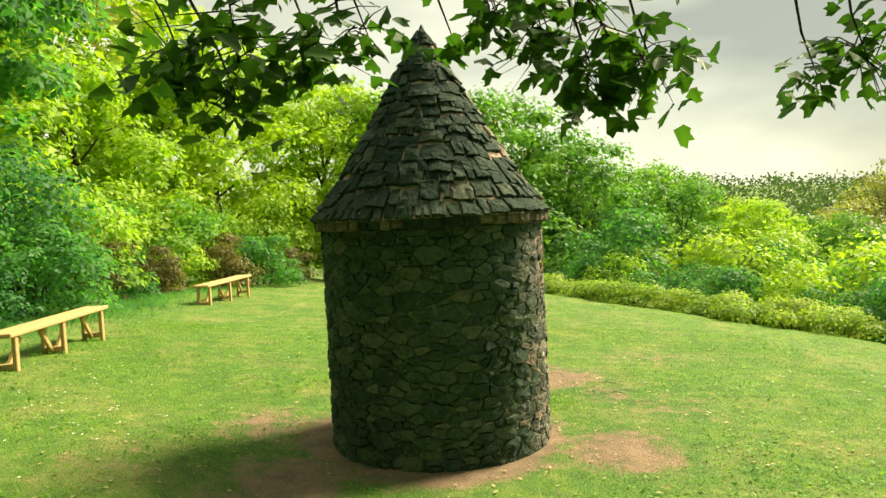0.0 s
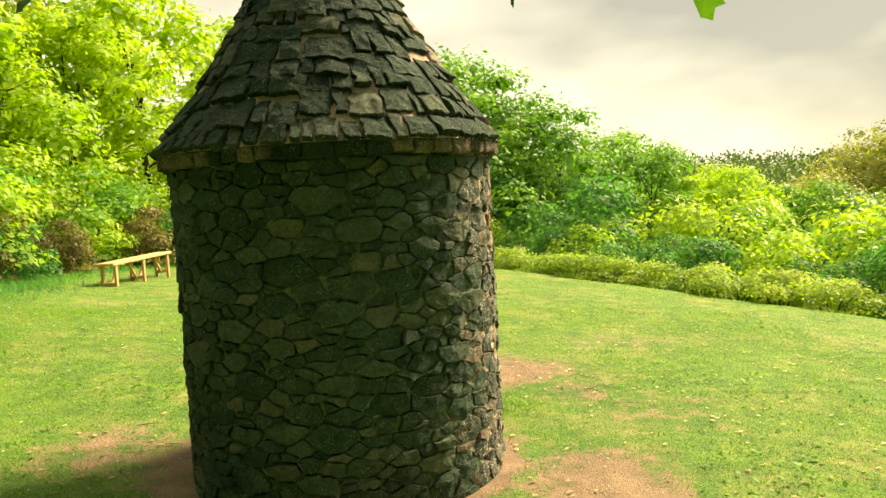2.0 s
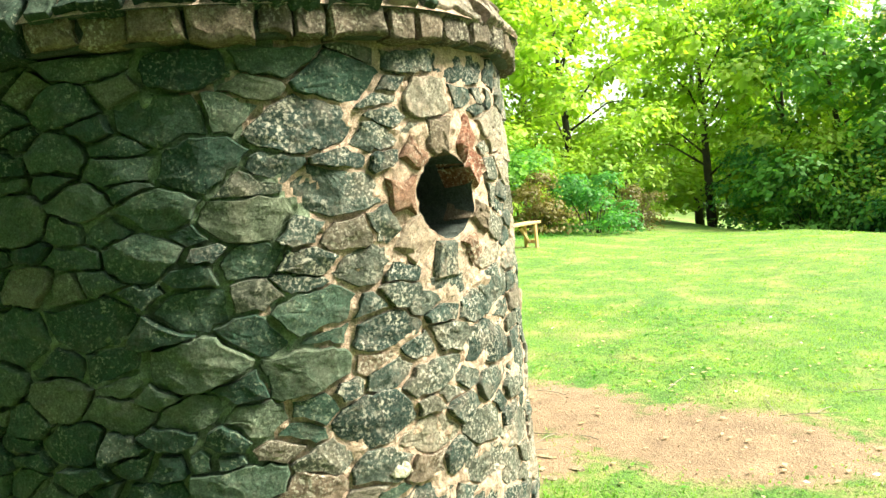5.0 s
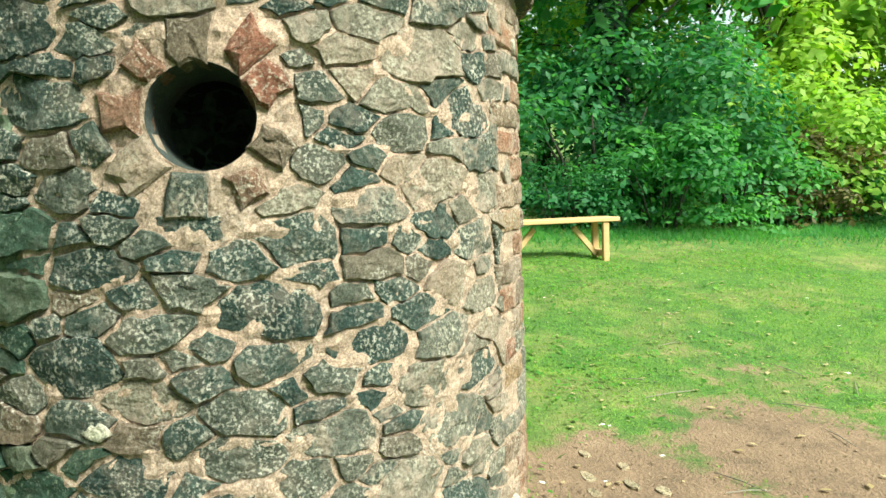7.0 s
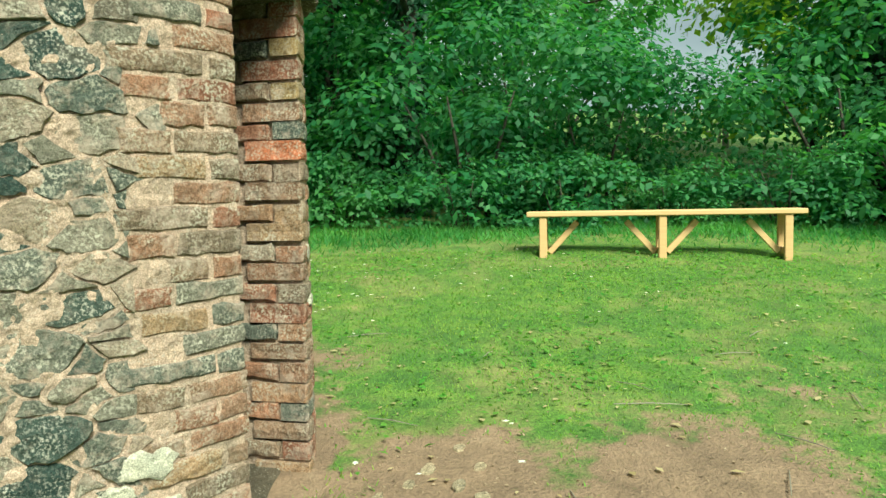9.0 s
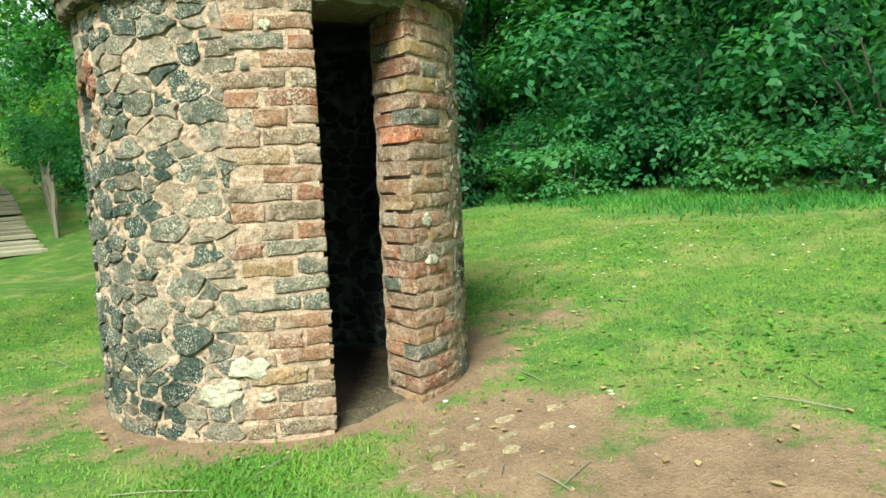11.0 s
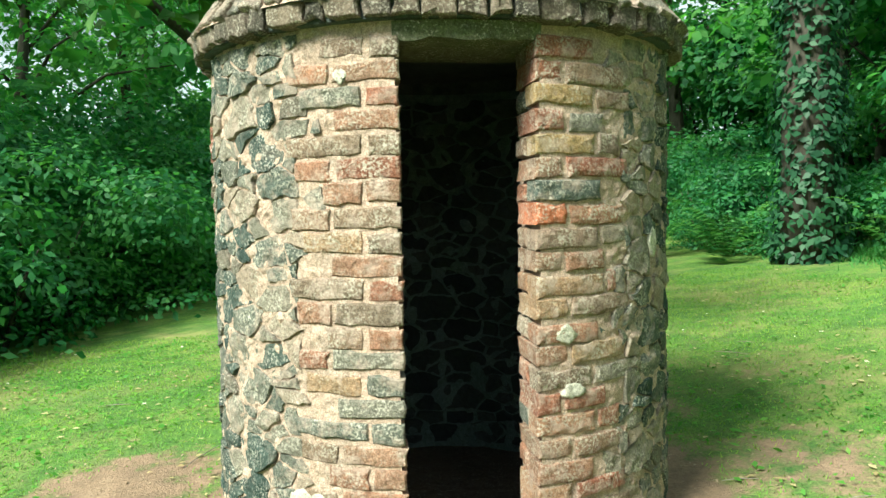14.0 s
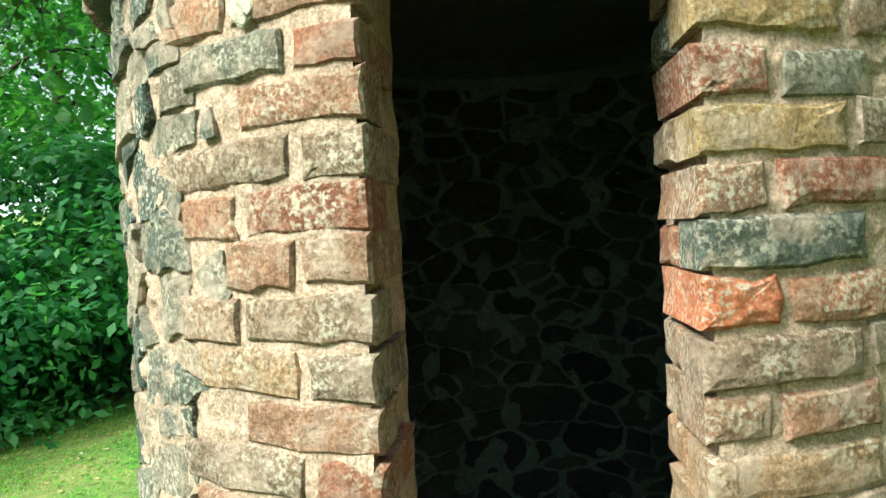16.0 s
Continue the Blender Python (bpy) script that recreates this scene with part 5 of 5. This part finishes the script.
for x, y, sc in ((-6.0, 1.0, 0.7), (-5.9, 3.0, 0.7), (-5.6, -2.6, 0.9), (-6.2, -0.2, 0.9), (-4.9, -3.6, 0.9), (-5.7, -1.4, 0.8), (-6.5, 2.0, 0.9), (-5.4, 0.6, 0.55), (-4.3, -4.6, 0.9), (-5.2, -0.6, 0.5)):
    shrub("dark", x, y, sc)

# ---- grass, weeds and litter ----
def blades(n, xr, yr, lo, hi, seed, keep, width=0.004):
    r = np.random.default_rng(seed)
    x, y = r.uniform(*xr, n), r.uniform(*yr, n)
    ok = keep(x, y, r)
    x, y = x[ok], y[ok]
    n = len(x)
    z = height(x, y)
    a, l, t = r.uniform(0, 6.283, n), r.uniform(lo, hi, n), r.uniform(0.5, 1.0, n)
    w = width * r.uniform(0.7, 1.5, n)
    ca, sa = np.cos(a), np.sin(a)
    p0 = np.stack([x - sa * w, y + ca * w, z - 0.004], axis=1)
    p1 = np.stack([x + sa * w, y - ca * w, z - 0.004], axis=1)
    p2 = np.stack([x + ca * l * t, y + sa * l * t, z + l * (1 - 0.6 * t)], axis=1)
    return np.stack([p0, p1, p2], axis=1).reshape(-1, 3), np.arange(3 * n).reshape(n, 3)


def turf(x, y, r):
    d = np.hypot(x - CX, y - CY)
    patch = 0.5 + 0.5 * np.sin(2.3 * x + 1.1 * np.sin(1.9 * y)) * np.sin(2.1 * y + 0.9 * np.sin(2.7 * x))
    return (d > 0.9) & (r.random(len(x)) > wear(x, y) * 1.9) & (r.random(len(x)) < 0.4 + 0.6 * patch)


v, q = blades(240000, (-4.6, 4.6), (1.2, 11.5), 0.012, 0.034, 41, turf)
tagged(new("short_grass", fast_mesh("short_grass", v, q, GRASS)), "short trodden green lawn grass", "grass", "", "stuff")
v, q = blades(60000, (-6.2, 9.0), (8.0, 22.0), 0.012, 0.03, 42, lambda x, y, r: (brow(x, y) < 0.8) & ~((x > -4.6) & (x < 4.6) & (y < 11.5)), 0.009)
tagged(new("lawn_grass", fast_mesh("lawn_grass", v, q, GRASS)), "longer green grass further down the lawn", "grass", "", "stuff")


def verge(x, y, r):
    west = np.exp(-((x + 5.8 + 0.25 * np.sin(y * 0.9)) / 0.6) ** 2) * (0.45 + 0.55 * np.sin(2.1 * y + 1.3 * np.sin(3 * x)) ** 2)
    return (r.random(len(x)) < west) & (y > 1)


v, q = blades(90000, (-7.2, -4.4), (1.0, 20.0), 0.04, 0.2, 43, verge, 0.006)
tagged(new("tall_grass", fast_mesh("tall_grass", v, q, LEAF_GREEN)), "tall uncut grass along the foot of the bushes", "grass", "", "stuff")


def door_tuft(x, y, r):
    d = np.hypot(x - CX, y - CY)
    return (d > 0.9) & (r.random(len(x)) < np.exp(-((x - 0.66) / 0.4) ** 2 - ((y - 7.08) / 0.26) ** 2))


v, q = blades(20000, (-0.2, 1.7), (6.4, 7.8), 0.02, 0.06, 44, door_tuft)
tagged(new("grass_tuft", fast_mesh("grass_tuft", v, q, GRASS)), "tuft of fresh grass at the foot of the hut", "grass", "", "stuff")

r = np.random.default_rng(45)
n = 120
x, y = np.concatenate([r.normal(-3.3, 0.6, n // 2), r.uniform(-4.4, 4, n // 2)]), np.concatenate([r.normal(6.0, 0.9, n // 2), r.uniform(2, 11, n // 2)])
c = np.stack([x, y, height(x, y) + 0.05], axis=1)
v, q = leaf_quads(np.repeat(c, 3, axis=0), np.tile([0, 0, 3.0], (3 * n, 1)), r.uniform(0.018, 0.03, 3 * n), r, 0.3)
tagged(new("daisies", fast_mesh("daisies", v, q, DAISY)), "small white daisies scattered in the lawn", "flowers", "", "stuff")

# clover and small weeds in the turf
r = np.random.default_rng(47)
n = 24000
x, y = r.uniform(-4.6, 4.8, n), r.uniform(1.4, 11.5, n)
patchy = (np.sin(1.7 * x + 2.0 * np.sin(0.9 * y)) * np.sin(1.5 * y + 1.4 * np.sin(1.3 * x))) > r.uniform(-0.5, 0.6, n)
keep = (np.hypot(x - CX, y - CY) > 0.98) & patchy & (r.random(n) > wear(x, y) * 1.8)
x, y = x[keep], y[keep]
c = np.stack([x, y, height(x, y) + r.uniform(0.012, 0.034, len(x))], axis=1)
v, q = leaf_quads(c, np.tile([0, 0, 2.0], (len(x), 1)), r.uniform(0.016, 0.042, len(x)), r, 0.6)
WEED = foliage("clover_leaves", (0.07, 0.2, 0.035), (0.13, 0.3, 0.05), (0.27, 0.4, 0.085), 0.5, 1.6)
tagged(new("clover", fast_mesh("clover", v, q, WEED)), "clover and small weeds among the lawn grass", "clover", "", "stuff")

# dead leaves and straw bits
r = np.random.default_rng(48)
n = 2400
x, y = r.uniform(-4.6, 5.5, n), r.uniform(1.5, 11.5, n)
keep = (np.hypot(x - CX, y - CY) > 0.95) & (r.random(n) < 0.35 + 0.65 * np.sin(1.1 * x + 0.8 * y) ** 2)
x, y = x[keep], y[keep]
c = np.stack([x, y, height(x, y) + 0.012], axis=1)
v, q = leaf_quads(c, np.tile([0, 0, 2.2], (len(x), 1)), r.uniform(0.015, 0.045, len(x)), r, 0.2)
LITTER = foliage("dead_leaves", (0.32, 0.24, 0.12), (0.45, 0.35, 0.2), (0.58, 0.48, 0.32), 0.3)
tagged(new("leaf_litter", fast_mesh("leaf_litter", v, q, LITTER)), "scattered dead brown leaves and straw on the turf", "leaf litter", "", "stuff")
r = np.random.default_rng(49)
for k in range(46):
    x, y = (r.uniform(-1.9, 2.4), r.uniform(6.9, 9.2)) if k % 2 else (r.uniform(-2.6, 2.6), r.uniform(3.6, 9.5))
    if math.hypot(x - CX, y - CY) < 1.0:
        continue
    a, l = r.uniform(0, 3.14), r.uniform(0.05, 0.17)
    z = gz(x, y) + 0.008
    d = Vector((math.cos(a), math.sin(a), 0)) * l
    tagged(new("twig", mesh_of("twig", *tube([Vector((x, y, z)) - d, Vector((x, y, z + 0.006)), Vector((x, y, z)) + d], [0.0018, 0.0026, 0.0012], 5), GREY_WOOD)), "small dry twig lying on the ground", "twig", "twigs round the hut")

# grit and crumbs of earth on the bare ground
r = np.random.default_rng(50)
n = 9000
x, y = r.uniform(-3.0, 3.4, n), r.uniform(3.2, 10.0, n)
keep = (np.hypot(x - CX, y - CY) > 0.92) & (r.random(n) < wear(x, y) * 1.3)
x, y = x[keep], y[keep]
c = np.stack([x, y, height(x, y) + 0.003], axis=1)
v, q = leaf_quads(np.repeat(c, 2, axis=0) + r.normal(0, 0.002, (2 * len(x), 3)), np.tile([0, 0, 1.2], (2 * len(x), 1)), np.repeat(r.uniform(0.005, 0.016, len(x)), 2), r, 0.4)
GRIT = foliage("grit", (0.2, 0.145, 0.1), (0.3, 0.22, 0.155), (0.45, 0.36, 0.27), 0.02)
tagged(new("grit", fast_mesh("grit", v, q, GRIT)), "loose grit and crumbs on the worn earth", "grit", "", "stuff")

# flat pebbles set in the earth before the doorway
r = np.random.default_rng(46)
for x, y in ((-0.2, 7.42), (-0.3, 7.3), (-0.42, 7.38), (-0.12, 7.55), (-0.28, 7.5), (-0.44, 7.55), (-0.02, 7.48), (-0.55, 7.42), (-0.36, 7.64), (-0.15, 7.7), (0.05, 7.62), (-0.6, 7.6), (-0.75, 7.5)):
    n = 7
    x, y = x + 0.26, y - 0.08
    w, l = r.uniform(0.02, 0.03), r.uniform(0.035, 0.06)
    poly = [(x + l * math.cos(6.283 * k / n) * r.uniform(0.8, 1.15), y + w * math.sin(6.283 * k / n) * r.uniform(0.8, 1.15)) for k in range(n)]
    z = gz(x, y)
    b, f = stone_bit(poly, r, lambda u, v_, d: (u, v_, z + d), -0.03, (0.003, 0.007), False)
    tagged(new("pebble", mesh_of("pebble", b, f, PEBBLE)), "flat buff pebble set in the bare earth", "stone", "pebbles before the doorway")


# ---- pieces of the hut ----
STONE_PARTS = 300
order = sorted(range(len(stones)), key=lambda i: -stones[i][0][-1][0] - 0.6 * stones[i][0][-1][1])
for i in order[:STONE_PARTS]:
    child("stone", mesh_of("stone", *stones[i][:2], (STONE, PALE_STONE, SHADE_STONE)[stones[i][2]]), wall)
for washed, mat in enumerate((STONE_JOINED, PALE_JOINED, SHADE_JOINED)):
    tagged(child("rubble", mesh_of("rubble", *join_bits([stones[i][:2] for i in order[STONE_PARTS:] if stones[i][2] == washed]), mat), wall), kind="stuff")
for pts, faces, mat in jamb:
    child("brick", mesh_of("brick", pts, faces, mat), wall)
for pts, faces in lime:
    child("lime_patch", mesh_of("lime_patch", pts, faces, LIME, True), wall, "flaking white lime patch")
for pts, faces, mat in port_bits:
    child("brick", mesh_of("brick", pts, faces, mat), wall)
for pts, faces in eave_bits:
    # Back bricks mostly take the dark slab colour, painting in their shade.
    child("brick", mesh_of("brick", pts, faces, EAVES_BRICK if pts[0][0] + pts[0][1] > -0.2 or rng.random() < 0.4 else SLATE), eaves)
# Mortar-smeared pale slabs face the sun, dark ones the back; lighting put in colour.
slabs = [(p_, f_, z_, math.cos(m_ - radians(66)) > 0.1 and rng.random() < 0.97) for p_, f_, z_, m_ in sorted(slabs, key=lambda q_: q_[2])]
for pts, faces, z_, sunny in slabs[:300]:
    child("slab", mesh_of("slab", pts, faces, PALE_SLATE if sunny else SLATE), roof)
for sunlit, mat in ((False, SLATE_JOINED), (True, PALE_SLATE_JOINED)):
    tagged(child("upper_slabwork", mesh_of("upper_slabwork", *join_bits([q_[:2] for q_ in slabs[300:] if q_[3] == sunlit]), mat), roof), kind="stuff")
